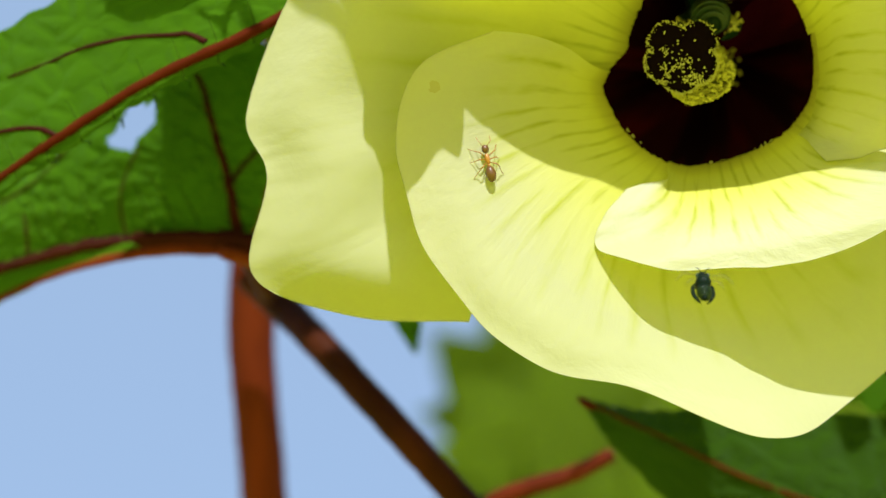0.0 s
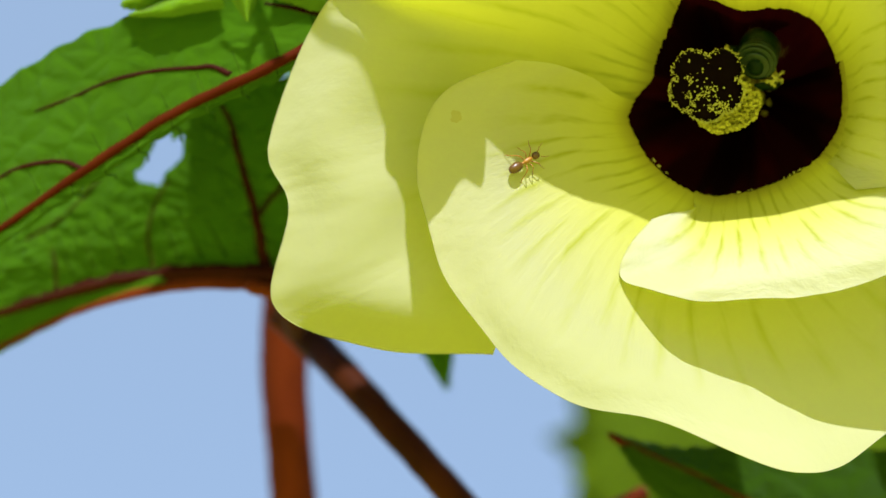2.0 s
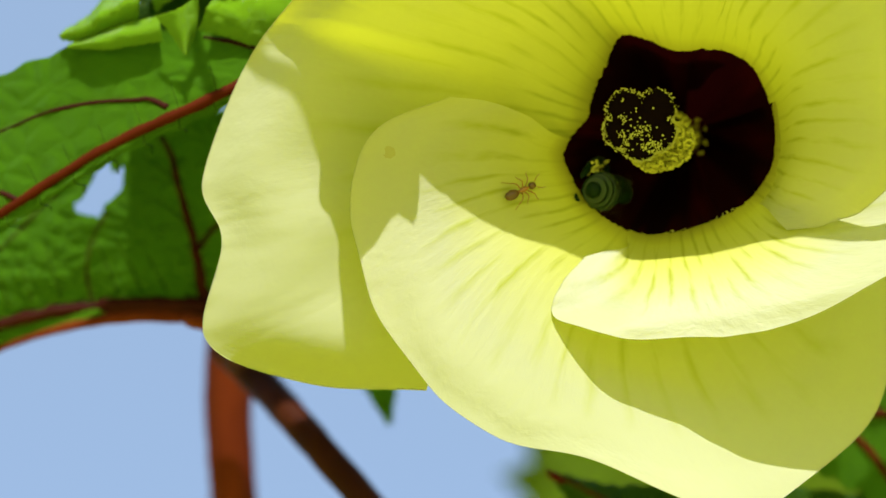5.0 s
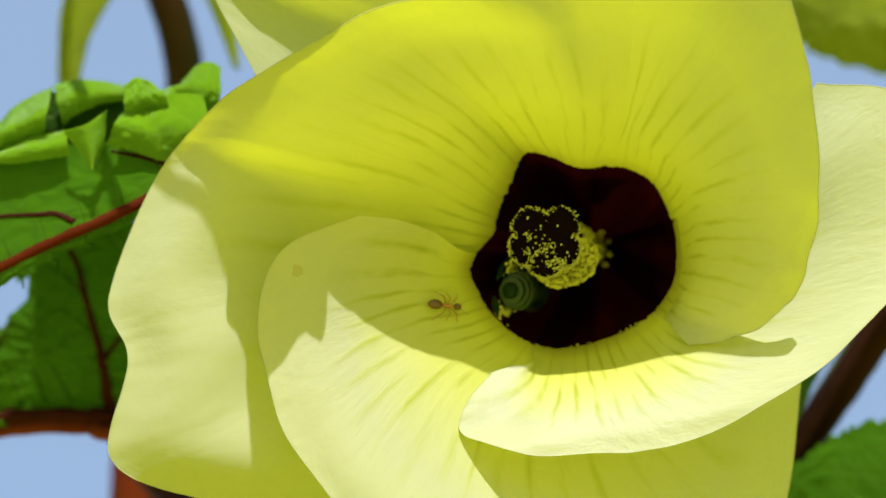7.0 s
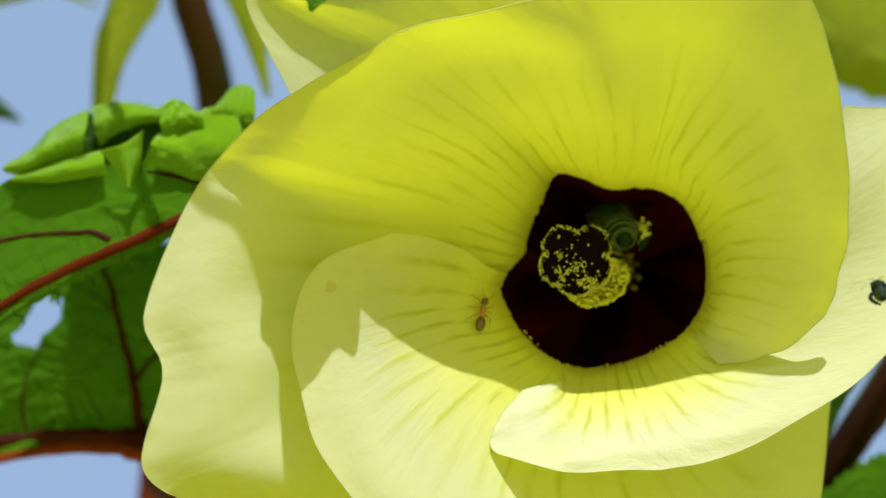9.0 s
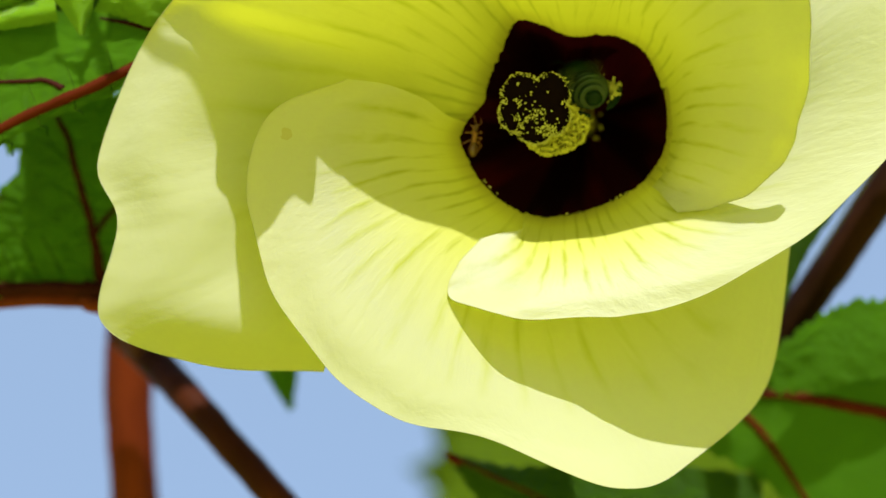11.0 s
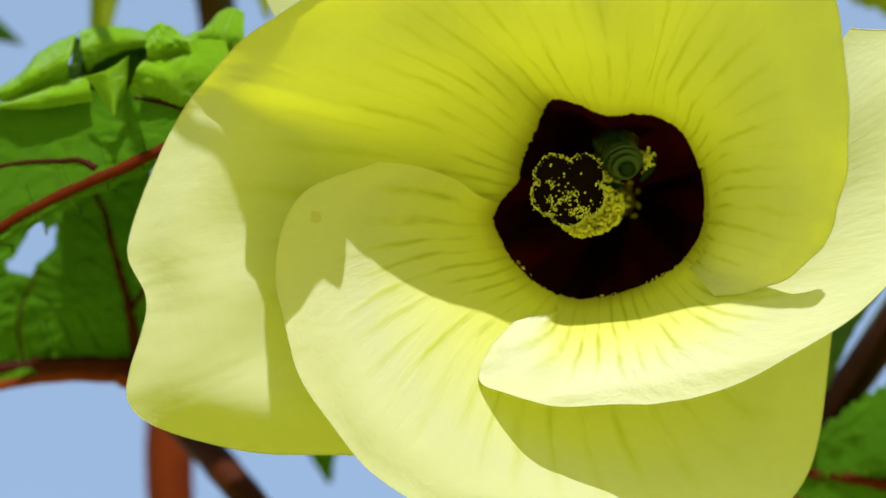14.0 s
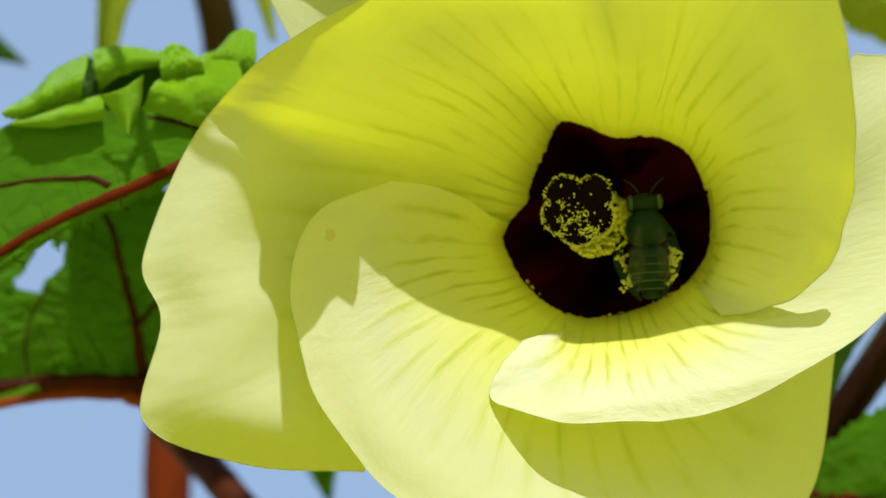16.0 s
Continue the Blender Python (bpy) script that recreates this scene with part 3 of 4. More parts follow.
# the upper leaf: red midrib from behind the flower down to the far side
upper = leaf([
    [(-38.5, 25, 16.0), (-57.5, 24.5, 5.2), (-78.1, 24.5, -4.1), (-95.7, 25, -14.7), (-118.8, 27, -29.2)],
    [(-38.5, 25, 18.1), (-57.7, 24, 7.4), (-78.5, 24, -2.0), (-95.6, 24.5, -12.1), (-118.8, 27, -26.6)],
    [(-38.0, 29, 16.2), (-54.8, 27, 13.1), (-79.5, 27.5, 7.4), (-100.2, 28.5, 0.1), (-120.6, 31, -12.9)],
    [(-37.5, 33, 20.8), (-53.4, 30.5, 20.1), (-78.4, 31, 18.9), (-100.0, 33, 13.4), (-122.8, 36, 1.8)],
], plant, LEAF, "bright green toothed leaf with a red midrib", 0.7, 0.3, None, 110, 170, 0.3, 1.0, 0.5, 6.0)
vein(upper, [(-39.1, 29, 18.6), (-58.7, 28.4, 7.5), (-79.8, 28.4, -2.0), (-97.3, 29.4, -12.3), (-120.8, 31.4, -27.0)], [1.15, 1.1, 1.05, 0.9, 0.6], "dark red midrib")
vein(upper, [(-69.4, 28, 4.9), (-73.2, 28, 6.5), (-76.4, 28, 6.3), (-83.9, 28, 6.0), (-93.6, 28, 4.2), (-100.9, 29, 1.4), (-109.9, 30, -1.5)], [0.62, 0.5, 0.42, 0.4, 0.34, 0.26, 0.2], "thin dark side vein", VEIN_DARK)
vein(upper, [(-43.3, 28, 15.1), (-52.9, 28, 16.2), (-58.0, 27, 17.4), (-63.5, 26.6, 18.4)], [0.6, 0.5, 0.4, 0.25], "thin dark side vein", VEIN_DARK)
vein(upper, [(-98.2, 29, -12.8), (-103.6, 29, -11.2), (-112.7, 29.5, -12.4), (-120.1, 30, -16.1)], [0.6, 0.5, 0.4, 0.3], "thin dark side vein", VEIN_DARK)

for k in range(11):
    a = Vector((-44.0, 28, 15.6)).lerp(Vector((-118.0, 30, -25.5)), (k + 0.4) / 11)
    a.z -= 3.2 * math.sin(math.pi * (k + 0.4) / 11)
    w = Vector((-1.6 - 0.25 * k, 0, 9.5 - 0.2 * abs(k - 5)))
    vein(upper, [a, a + w * 0.5 + Vector((0.8, 0, 0)), a + w], [0.2, 0.15, 0.08], "faint green side vein", VEIN_GREEN)

# the lower leaf: in the flower's shade, with a torn hole
HOLE = [(-99.0, 62.5, -14.7), (-97.8, 62.5, -14.0), (-92.2, 62.5, -4.5), (-90.5, 62.5, -8.0), (-88.1, 62.5, -6.8), (-88.6, 62.5, -11.6), (-90.5, 62.5, -13.5), (-92.5, 62.5, -15.2), (-93.5, 62.5, -17.8), (-98.6, 62.5, -16.8)]
lower = leaf([
    [(-69.5, 66.9, -37.2), (-80.9, 65.8, -36.6), (-97.2, 63.6, -37.9), (-113.4, 61.4, -40.8), (-133.3, 60.3, -45.3)],
    [(-66.9, 65.8, -30.3), (-80.3, 63.6, -26.5), (-96.2, 60.3, -28.6), (-112.6, 59.3, -32.0), (-132.9, 59.3, -38.0)],
    [(-64.2, 64.7, -18.1), (-77.6, 62.5, -15.6), (-93.5, 59.3, -17.8), (-113.0, 60.3, -25.0), (-133.9, 61.4, -33.5)],
    [(-61.4, 62.5, 4.9), (-76.0, 60.9, 3.7), (-91.2, 59.8, -3.5), (-111.4, 62.5, -16.1), (-134.7, 63.6, -31.3)],
], plant, LEAF, "green leaf in shade with a torn hole", 0.2, 2.7, lambda u, v, p: not inside(HOLE, p.x, p.z), 130, 160, 0.45, 1.0, 0.85, 4.5)
vein(lower, [(-72.5, 63.6, -36.7), (-73.9, 63.0, -25.2), (-76.2, 62.5, -14.4), (-78.3, 61.4, -4.7), (-80.4, 60.3, 0.3)], [1.53, 0.98, 0.76, 0.60, 0.44], "dark vein", VEIN_DARK)
vein(lower, [(-73.7, 63.0, -25.2), (-71.2, 63.4, -21.7), (-67.6, 63.6, -18.0)], [0.65, 0.55, 0.44], "dark vein", VEIN_DARK)
for x, z, dx, dz in ((-81, -34, -4, 9), (-86, -34, -5, 12), (-91, -34.5, -4, 13), (-103, -35, -3, 12), (-109, -36, -4, 12), (-114, -37, -4, 11), (-75, -20, -7, 6), (-77, -11, -8, 7)):
    vein(lower, [(x, 61, z), (x + dx * 0.4, 61, z + dz * 0.5), (x + dx, 61, z + dz)], [0.3, 0.22, 0.1], "faint green side vein", VEIN_GREEN)
vein(lower, [(-96.6, 61.4, -37.1), (-97.1, 61.4, -29.9), (-95.4, 61.4, -22.7), (-91.8, 61.4, -16.7)], [0.33, 0.27, 0.22, 0.16], "dark vein", VEIN_DARK)
vein(lower, [(-118.2, 61.4, -42.0), (-117.7, 61.4, -34.7), (-118.2, 61.4, -31.1)], [0.44, 0.33, 0.22], "dark vein", VEIN_DARK)
vein(lower, [(-124.7, 59.3, -29.6), (-115.0, 59.3, -23.8), (-106.6, 59.3, -15.4), (-100.6, 59.3, -10.6)], [0.27, 0.22, 0.22, 0.16], "dark vein", VEIN_DARK)
vein(lower, [(-67.6, 63.6, -38.8), (-82.4, 62.5, -37.3), (-101.4, 61.4, -37.9), (-115.8, 61.4, -41.0), (-133.9, 61.4, -46.1)], [2.83, 2.29, 1.74, 1.42, 1.20], "thick dark brown main vein", VEIN_DARK)
under = leaf([
    [(-74.0, 62.5, -40.9), (-87.0, 61.4, -40.1), (-101.4, 61.4, -42.3), (-116.2, 62.5, -47.1), (-135.3, 64.7, -56.4)],
    [(-74.0, 62.5, -39.5), (-86.8, 60.9, -38.7), (-101.2, 60.9, -40.4), (-115.8, 61.4, -44.6), (-135.3, 64.7, -51.4)],
    [(-74.2, 63.6, -37.6), (-87.1, 62.0, -37.2), (-101.6, 62.0, -38.4), (-116.2, 62.5, -41.4), (-135.3, 64.7, -46.7)],
], plant, LEAF, "narrow folded edge of the leaf", 0.3, 1.1, None, 12, 60, 0.3)
vein(under, [(-66.2, 62.5, -43.3), (-73.2, 59.3, -40.0), (-86.3, 59.3, -39.3), (-100.6, 59.3, -41.4), (-115.3, 60.3, -45.9), (-134.3, 62.5, -54.4)], [1.64, 1.64, 1.42, 1.09, 0.76, 0.55], "reddish brown rim of the folded leaf", RIM_BROWN)
part("petiole", tube([(-76.7, 63.6, -37.6), (-71.7, 65.8, -39.5), (-70.4, 76.7, -46.5), (-71.0, 90.9, -53.8)], [2.62, 2.83, 2.62, 2.18], 12, 24, 0.1), VEIN_DARK, plant, "short dark red leaf stalk")


def crumpled(rows, seed, ruffle, material=None):
    """A young leaf whose upper margin is folded over and shows as a pale line."""
    blade = leaf(rows, plant, material or LEAF_CRISP, "young crumpled green leaf", 0.25, seed, None, 60, 100, ruffle, 0.5, 0.12, 3.6)
    rim = [w.co / MM for w in blade.data.vertices]
    n = 101
    edge = [rim[60 * n + k] for k in range(0, n, 4)]
    part("margin", tube(edge, [0.1, 0.2, 0.24, 0.2, 0.1], 8, 80), LEAF_YOUNG, blade, "pale folded margin")


crumpled([
    [(-91.4, 31.0, 18.2), (-86.7, 30.0, 17.7), (-82.2, 30.0, 19.5), (-76.4, 30.0, 21.8)],
    [(-91.6, 30.4, 18.8), (-85.3, 27.0, 20.6), (-80.9, 27.0, 23.3), (-74.8, 27.0, 25.9)],
    [(-92.0, 33.0, 19.6), (-88.3, 38.0, 23.2), (-83.8, 38.0, 27.9), (-76.9, 38.0, 31.3)],
], 5.2, 0.7)
crumpled([
    [(-89.4, 28.4, 16.4), (-82.6, 27.0, 16.0), (-76.9, 27.0, 16.7), (-70.7, 27.0, 17.6)],
    [(-89.5, 28.2, 16.6), (-82.3, 25.8, 17.5), (-76.8, 25.8, 18.8), (-70.8, 25.8, 19.9)],
    [(-89.6, 28.6, 16.8), (-83.2, 29.0, 19.2), (-77.9, 29.0, 21.0), (-71.9, 29.0, 22.1)],
], 2.6, 0.3)
crumpled([
    [(-75.0, 38.0, 23.8), (-71.3, 38.0, 26.5), (-67.2, 38.0, 28.1), (-62.6, 38.0, 29.1)],
    [(-75.7, 37.0, 27.8), (-72.0, 37.0, 29.6), (-67.2, 37.0, 30.1), (-62.2, 37.0, 30.1)],
    [(-77.3, 41.0, 31.9), (-73.6, 41.0, 32.8), (-68.4, 41.0, 32.6), (-62.9, 41.0, 31.5)],
], 7.3, 0.4)
# dark sheet in the gap between two pieces, standing in for its shade
crumpled([
    [(-80.0, 43.0, 22.7), (-77.2, 43.0, 23.0), (-74.9, 43.0, 23.5), (-73.0, 43.0, 25.1)],
    [(-79.9, 44.0, 27.0), (-77.5, 44.0, 26.6), (-75.6, 44.0, 26.4), (-74.0, 44.0, 26.6)],
    [(-79.7, 45.0, 31.4), (-77.8, 45.0, 30.4), (-76.2, 45.0, 29.0), (-75.0, 45.0, 27.9)],
], 9.4, 0.5, LEAF_SHADED)
crumpled([
    [(-71.1, 24.0, 22.0), (-68.6, 24.0, 19.1), (-65.7, 24.0, 14.8)],
    [(-66.5, 21.5, 22.9), (-65.4, 21.5, 19.0), (-65.1, 21.5, 14.7)],
    [(-63.0, 24.0, 25.9), (-63.6, 24.0, 20.0), (-65.5, 24.0, 14.8)],
], 1.9, 0.15)
crumpled([
    [(-59.9, 29.0, 23.7), (-57.1, 29.0, 25.7), (-54.4, 29.0, 26.2), (-52.0, 29.0, 26.6)],
    [(-60.3, 26.5, 26.8), (-57.9, 26.5, 28.2), (-55.3, 26.5, 28.6), (-52.4, 26.5, 28.6)],
    [(-61.1, 31.0, 30.8), (-58.9, 31.0, 32.3), (-56.4, 31.0, 31.5), (-54.0, 31.0, 29.5)],
], 3.8, 0.9)
crumpled([
    [(-63.9, 27.0, 19.4), (-58.4, 27.0, 18.3), (-53.0, 27.0, 16.5), (-46.0, 27.0, 17.7)],
    [(-61.6, 25.5, 23.7), (-56.3, 25.5, 23.2), (-50.6, 25.5, 23.3), (-44.1, 25.5, 23.7)],
    [(-61.5, 33.0, 25.9), (-57.0, 33.0, 29.0), (-51.7, 33.0, 31.1), (-47.1, 33.0, 31.1)],
], 4.6, 0.45)
crumpled([
    [(-54.5, 34.0, 27.1), (-50.9, 34.0, 26.2), (-47.3, 34.0, 24.9), (-43.6, 34.0, 24.4)],
    [(-51.3, 31.0, 30.0), (-48.1, 31.0, 30.4), (-45.5, 31.0, 30.0), (-42.8, 31.0, 29.6)],
    [(-50.8, 37.0, 32.4), (-48.5, 37.0, 35.0), (-46.0, 37.0, 35.9), (-43.7, 37.0, 35.0)],
], 6.7, 0.5)
# dark sheet added behind the pieces to fill their gaps, shade in its colour
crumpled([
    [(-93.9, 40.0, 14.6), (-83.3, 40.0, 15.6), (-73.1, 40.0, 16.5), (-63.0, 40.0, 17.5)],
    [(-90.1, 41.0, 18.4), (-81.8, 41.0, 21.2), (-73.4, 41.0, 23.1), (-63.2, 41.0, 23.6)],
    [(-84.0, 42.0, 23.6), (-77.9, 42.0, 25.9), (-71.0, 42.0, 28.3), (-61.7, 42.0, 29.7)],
], 8.3, 0.5, LEAF_SHADED)

part("stem", tube([(-83.7, 156.0, -149.2), (-85.4, 153.4, -109.6), (-87.0, 153.4, -68.6), (-81.9, 152.3, -24.7), (-74.0, 143.6, 7.8)],
                  [6.82, 6.57, 6.57, 6.33, 5.70], 20, 60, 0.06), STEM, plant, "thick red stem")
part("stem", tube([(-73.7, 142.3, 7.0), (-71.9, 141.0, 18.2), (-68.9, 133.6, 44.9), (-75.1, 129.9, 69.9), (-84.9, 131.2, 101.9)], [5.70, 5.46, 5.09, 4.83, 4.46], 20, 50, 0.06), STEM_TOP, plant, "dark green and brown upper stem")
foot = PLANT.inverted() @ Vector((-0.03, 0.12, -0.05)) / MM
part("stem", tube([(-84.0, 156.0, -146.6), foot], [6.44, 11.16], 16, 30, 0.06), STEM, plant, "thick red stem")
part("branch", tube([(-79.3, 115.9, -53.3), (-69.2, 108.2, -60.8), (-58.5, 95.9, -67.9), (-43.5, 82.6, -79.9), (-30.6, 76.0, -92.2), (-9.8, 78.2, -116.8)], [4.44, 4.22, 3.89, 3.66, 3.55, 3.77], 18, 60, 0.06), BRANCH_SHADED, plant, "red side branch, shade in its bark colour")
part("branch", tube([(67.2, 90.7, -72.6), (83.7, 88.5, -45.5), (92.7, 87.4, -31.9), (101.1, 87.4, -18.7), (119.5, 87.4, 9.8)], [4.18, 4.18, 4.18, 4.18, 4.18], 18, 60, 0.06), SIDE_BRANCH_SHADED, plant, "red side branch, shade in its bark colour")
part("stalk", tube([(82.5, 97.3, -45.1), (92.1, 97.3, -30.1), (99.7, 97.3, -17.9), (120.1, 97.3, 15.4)], [0.88, 0.77, 0.77, 0.77], 8, 20), STEM_GREEN, plant, "thin green stalk")

part("petiole", tube([(11.8, 92.0, -92.9), (1.4, 92.0, -98.2), (-13.5, 93.0, -103.6), (-46.1, 98.5, -120.9)], [1.74, 2.18, 2.29, 2.40], 12, 24, 0.05), STEM, plant, "broken red leaf stalk")

# a narrow hanging leaf above
leaf([
    [(-86.5, 112.1, 89.2), (-91.4, 109.8, 66.0), (-94.2, 108.6, 57.3), (-94.7, 107.4, 48.7), (-94.7, 107.4, 36.2)],
    [(-80.7, 112.1, 89.2), (-84.7, 108.6, 65.8), (-88.2, 107.4, 57.2), (-90.9, 106.3, 47.9), (-92.0, 106.3, 35.3)],
    [(-72.9, 112.1, 89.2), (-78.6, 109.8, 66.0), (-83.2, 108.6, 57.3), (-87.8, 107.4, 47.4), (-89.7, 107.4, 35.9)],
], plant, LEAF_YOUNG, "narrow hanging green leaf", 0.8, 3.3, None, 16, 50, 0.5)
# a toothed leaf above the flower, its tip hanging forward into the sun
SHADE_LEFT = [(-27, -14.5, 95), (-30, -13.5, 80), (-32.6, -12.6, 66), (-33, -12.6, 56.4), (-32.3, -16.7, 51.2), (-29.5, -16.3, 51.6), (-27.8, -21, 46.9), (-25.4, -27.2, 40.7)]
SHADE_RIGHT = [(-22, -16.0, 95), (-18, -16.0, 80), (-15.6, -16.0, 66), (-15.0, -17.0, 54), (-15.2, -20.8, 47.1), (-18.6, -21.2, 46.7), (-21.4, -24.6, 43.3), (-24.6, -27.4, 40.5)]


def along_sun(x, y, z):
    return (x + 0.085 * (z - 50), y - 0.356 * (z - 50), z)


def overhanging_leaf():
    left, right = [along_sun(*p) for p in SHADE_LEFT], [along_sun(*p) for p in SHADE_RIGHT]
    mid = [tuple(0.5 * (a + b) + d for a, b, d in zip(p, q, (0, 0, -0.6))) for p, q in zip(left, right)]
    blade = leaf([left, mid, right], plant, LEAF, "green toothed leaf above the flower", 0.1, 4.4, None, 30, 80, 0.25)
    part("petiole", tube([mid[0], (-45, -25, 122), (-80, 40, 132), (-90, 118, 106)], [0.9, 1.1, 1.3, 1.5], 10, 24), STEM_GREEN, plant, "green leaf stalk")
    return blade


overhanging_leaf()

# an unseen leaf added to shade the branch and the stem; a small hole lets a fleck of sun through
leaf([
    [(-90, 112, 4), (-76, 113, 7), (-50, 112, 6), (-14, 108, 2)],
    [(-89, 84, 7), (-72, 84, 9), (-46, 76, 8), (-10, 68, 4)],
    [(-84, 38, 9), (-62, 36, 10), (-38, 32, 9), (-8, 24, 6)],
], plant, LEAF, "broad green leaf behind the flower", 0.8, 1.7, lambda u, v, p: ((p.x + 52.3) / 4.2) ** 2 + ((p.y - 66.0) / 3.2) ** 2 > 1, 60, 90, 0.4)

# a leaf behind the flower, its tip hanging below the petals
leaf([
    [(-46.7, 118.0, -29.7), (-46.4, 118.0, -46.9), (-44.3, 118.0, -62.8), (-38.1, 118.0, -73.4)],
    [(-41.8, 116.5, -29.6), (-40.9, 116.5, -46.7), (-39.8, 116.5, -62.6), (-37.6, 116.5, -73.5)],
    [(-37.0, 118.0, -29.6), (-36.2, 118.0, -46.9), (-35.9, 118.0, -62.8), (-37.0, 118.0, -73.4)],
], plant, LEAF, "pointed green leaf behind the flower", 0.4, 5.5, None, 24, 40, 0.4)

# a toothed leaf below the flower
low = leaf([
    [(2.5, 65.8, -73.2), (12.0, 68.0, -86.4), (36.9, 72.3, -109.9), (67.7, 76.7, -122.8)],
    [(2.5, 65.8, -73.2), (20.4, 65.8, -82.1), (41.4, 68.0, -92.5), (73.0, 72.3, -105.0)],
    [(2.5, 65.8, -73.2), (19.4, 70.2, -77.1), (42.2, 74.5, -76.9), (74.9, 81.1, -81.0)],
], plant, LEAF_SHADED, "green toothed leaf below the flower, shade in its colour", 0.55, 0.7, None, 70, 110, 0.7, 1.0, 0.6, 6.0)
vein(low, [(2.5, 65.2, -73.1), (20.3, 64.5, -81.5), (41.2, 66.9, -91.9), (72.8, 71.2, -104.4)], [0.22, 0.33, 0.44, 0.55])
vein(low, [(2.5, 65.2, -73.0), (4.1, 65.0, -74.2), (6.0, 64.7, -75.3)], [0.55, 0.87, 0.33], "dry brown leaf tip")

# leaves behind on the other side
side_leaf = leaf([
    [(51.0, 84, -59.2), (69.5, 80, -53.4), (88.1, 78, -50.5), (124.3, 80, -53.4)],
    [(51.0, 84, -63.0), (74.6, 80, -62.3), (87.8, 77, -63.6), (123.5, 78, -70.8)],
    [(51.0, 84, -72.1), (69.5, 80, -78.8), (88.1, 78, -91.0), (124.3, 80, -109.4)],
], plant, LEAF, "broad green leaf with a red vein", 1.4, 6.1, None, 56, 90, 0.5, 0.6)
vein(side_leaf, [(74.3, 78.5, -61.9), (87.4, 75.5, -63.0), (122.8, 76, -70.1)], [1.0, 1.3, 1.5])
vein(side_leaf, [(69.3, 79, -65.9), (75.2, 77, -71.8), (85.0, 76, -86.7)], [0.9, 0.8, 0.6])
leaf([
    [(73.6, 70, -51.7), (82.0, 69, -44.2), (92.1, 70, -39.4), (106.3, 72, -39.6)],
    [(73.6, 70, -54.2), (82.9, 68, -48.9), (93.0, 69, -46.6), (106.0, 71, -48.2)],
    [(74.8, 70, -60.4), (85.7, 69, -58.9), (95.8, 70, -56.7), (106.3, 72, -57.0)],
], plant, LEAF, "green leaf beside the side branch", 1.2, 7.7, None, 56, 90, 0.5, 0.6)
leaf([
    [(74.3, 130, 88.3), (86.6, 126, 55.4), (99.7, 126, 45.2), (134.5, 130, 39.8)],
    [(80.2, 130, 88.3), (92.8, 122, 64.8), (105.8, 122, 56.2), (133.1, 126, 55.4)],
    [(90.5, 130, 97.1), (104.0, 126, 81.5), (115.7, 126, 72.8), (134.5, 130, 73.6)],
], plant, LEAF_YOUNG, "broad green leaf behind the flower", 1.2, 8.8, None, 30, 50, 0.8)
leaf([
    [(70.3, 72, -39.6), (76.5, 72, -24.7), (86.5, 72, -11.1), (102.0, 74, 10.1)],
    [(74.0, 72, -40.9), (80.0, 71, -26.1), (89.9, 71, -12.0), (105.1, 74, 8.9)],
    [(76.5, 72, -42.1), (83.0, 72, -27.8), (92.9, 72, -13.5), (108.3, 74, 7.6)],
], plant, LEAF_SHADED, "green leaf edge behind the side branch, shade in its colour", 0.5, 9.9, None, 20, 50, 0.4)
# young leaves at the stem's top
leaf([
    [(-70.1, 107.4, 78.7), (-62.0, 106.3, 66.6), (-56.5, 105.1, 55.1), (-51.0, 102.8, 41.7)],
    [(-64.5, 107.4, 81.5), (-57.7, 105.1, 66.3), (-53.8, 103.9, 54.3), (-50.3, 101.6, 41.2)],
    [(-57.4, 107.4, 81.5), (-52.6, 106.3, 65.9), (-51.2, 105.1, 53.7), (-50.0, 102.8, 41.3)],
], plant, LEAF_YOUNG, "narrow light green young leaf", 0.5, 2.2, None, 10, 40, 0.3)
leaf([
    [(-138.6, 133.2, 75.1), (-122.7, 130.8, 75.9), (-110.3, 129.7, 74.5), (-100.0, 130.8, 68.4)],
    [(-138.5, 133.2, 70.7), (-122.3, 129.7, 72.7), (-110.7, 128.5, 72.8), (-99.6, 129.7, 68.1)],
    [(-138.5, 133.2, 66.1), (-122.6, 130.8, 69.3), (-111.7, 129.7, 71.5), (-99.9, 130.8, 68.0)],
], plant, LEAF_YOUNG, "drooping narrow green leaf", 0.6, 6.6, None, 12, 40, 0.3)
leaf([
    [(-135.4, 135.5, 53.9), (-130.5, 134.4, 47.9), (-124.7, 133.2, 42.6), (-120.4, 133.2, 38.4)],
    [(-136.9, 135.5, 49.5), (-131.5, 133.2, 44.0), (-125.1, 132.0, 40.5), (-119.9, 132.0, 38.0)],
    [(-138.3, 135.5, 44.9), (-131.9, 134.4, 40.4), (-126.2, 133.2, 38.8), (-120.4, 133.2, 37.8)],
], plant, LEAF_SHADED, "pointed leaf tip against the sky, shade in its colour", 0.4, 7.1, None, 10, 30, 0.3)

# ---- foliage far behind ----
shrub = thing("shrub", "out-of-focus green shrub behind the flower", "shrub")


def far_leaf(c, w, h, seed):
    rows = [[c - w, c - w * 0.3 + h * k, c + w * 0.4 + h * 0.8 * k, c + w] for k in (-1, 0, 1)]
    leaf(rows, shrub, LEAF_FAR, "", 2.0, seed, None, 10, 24, 3.0)


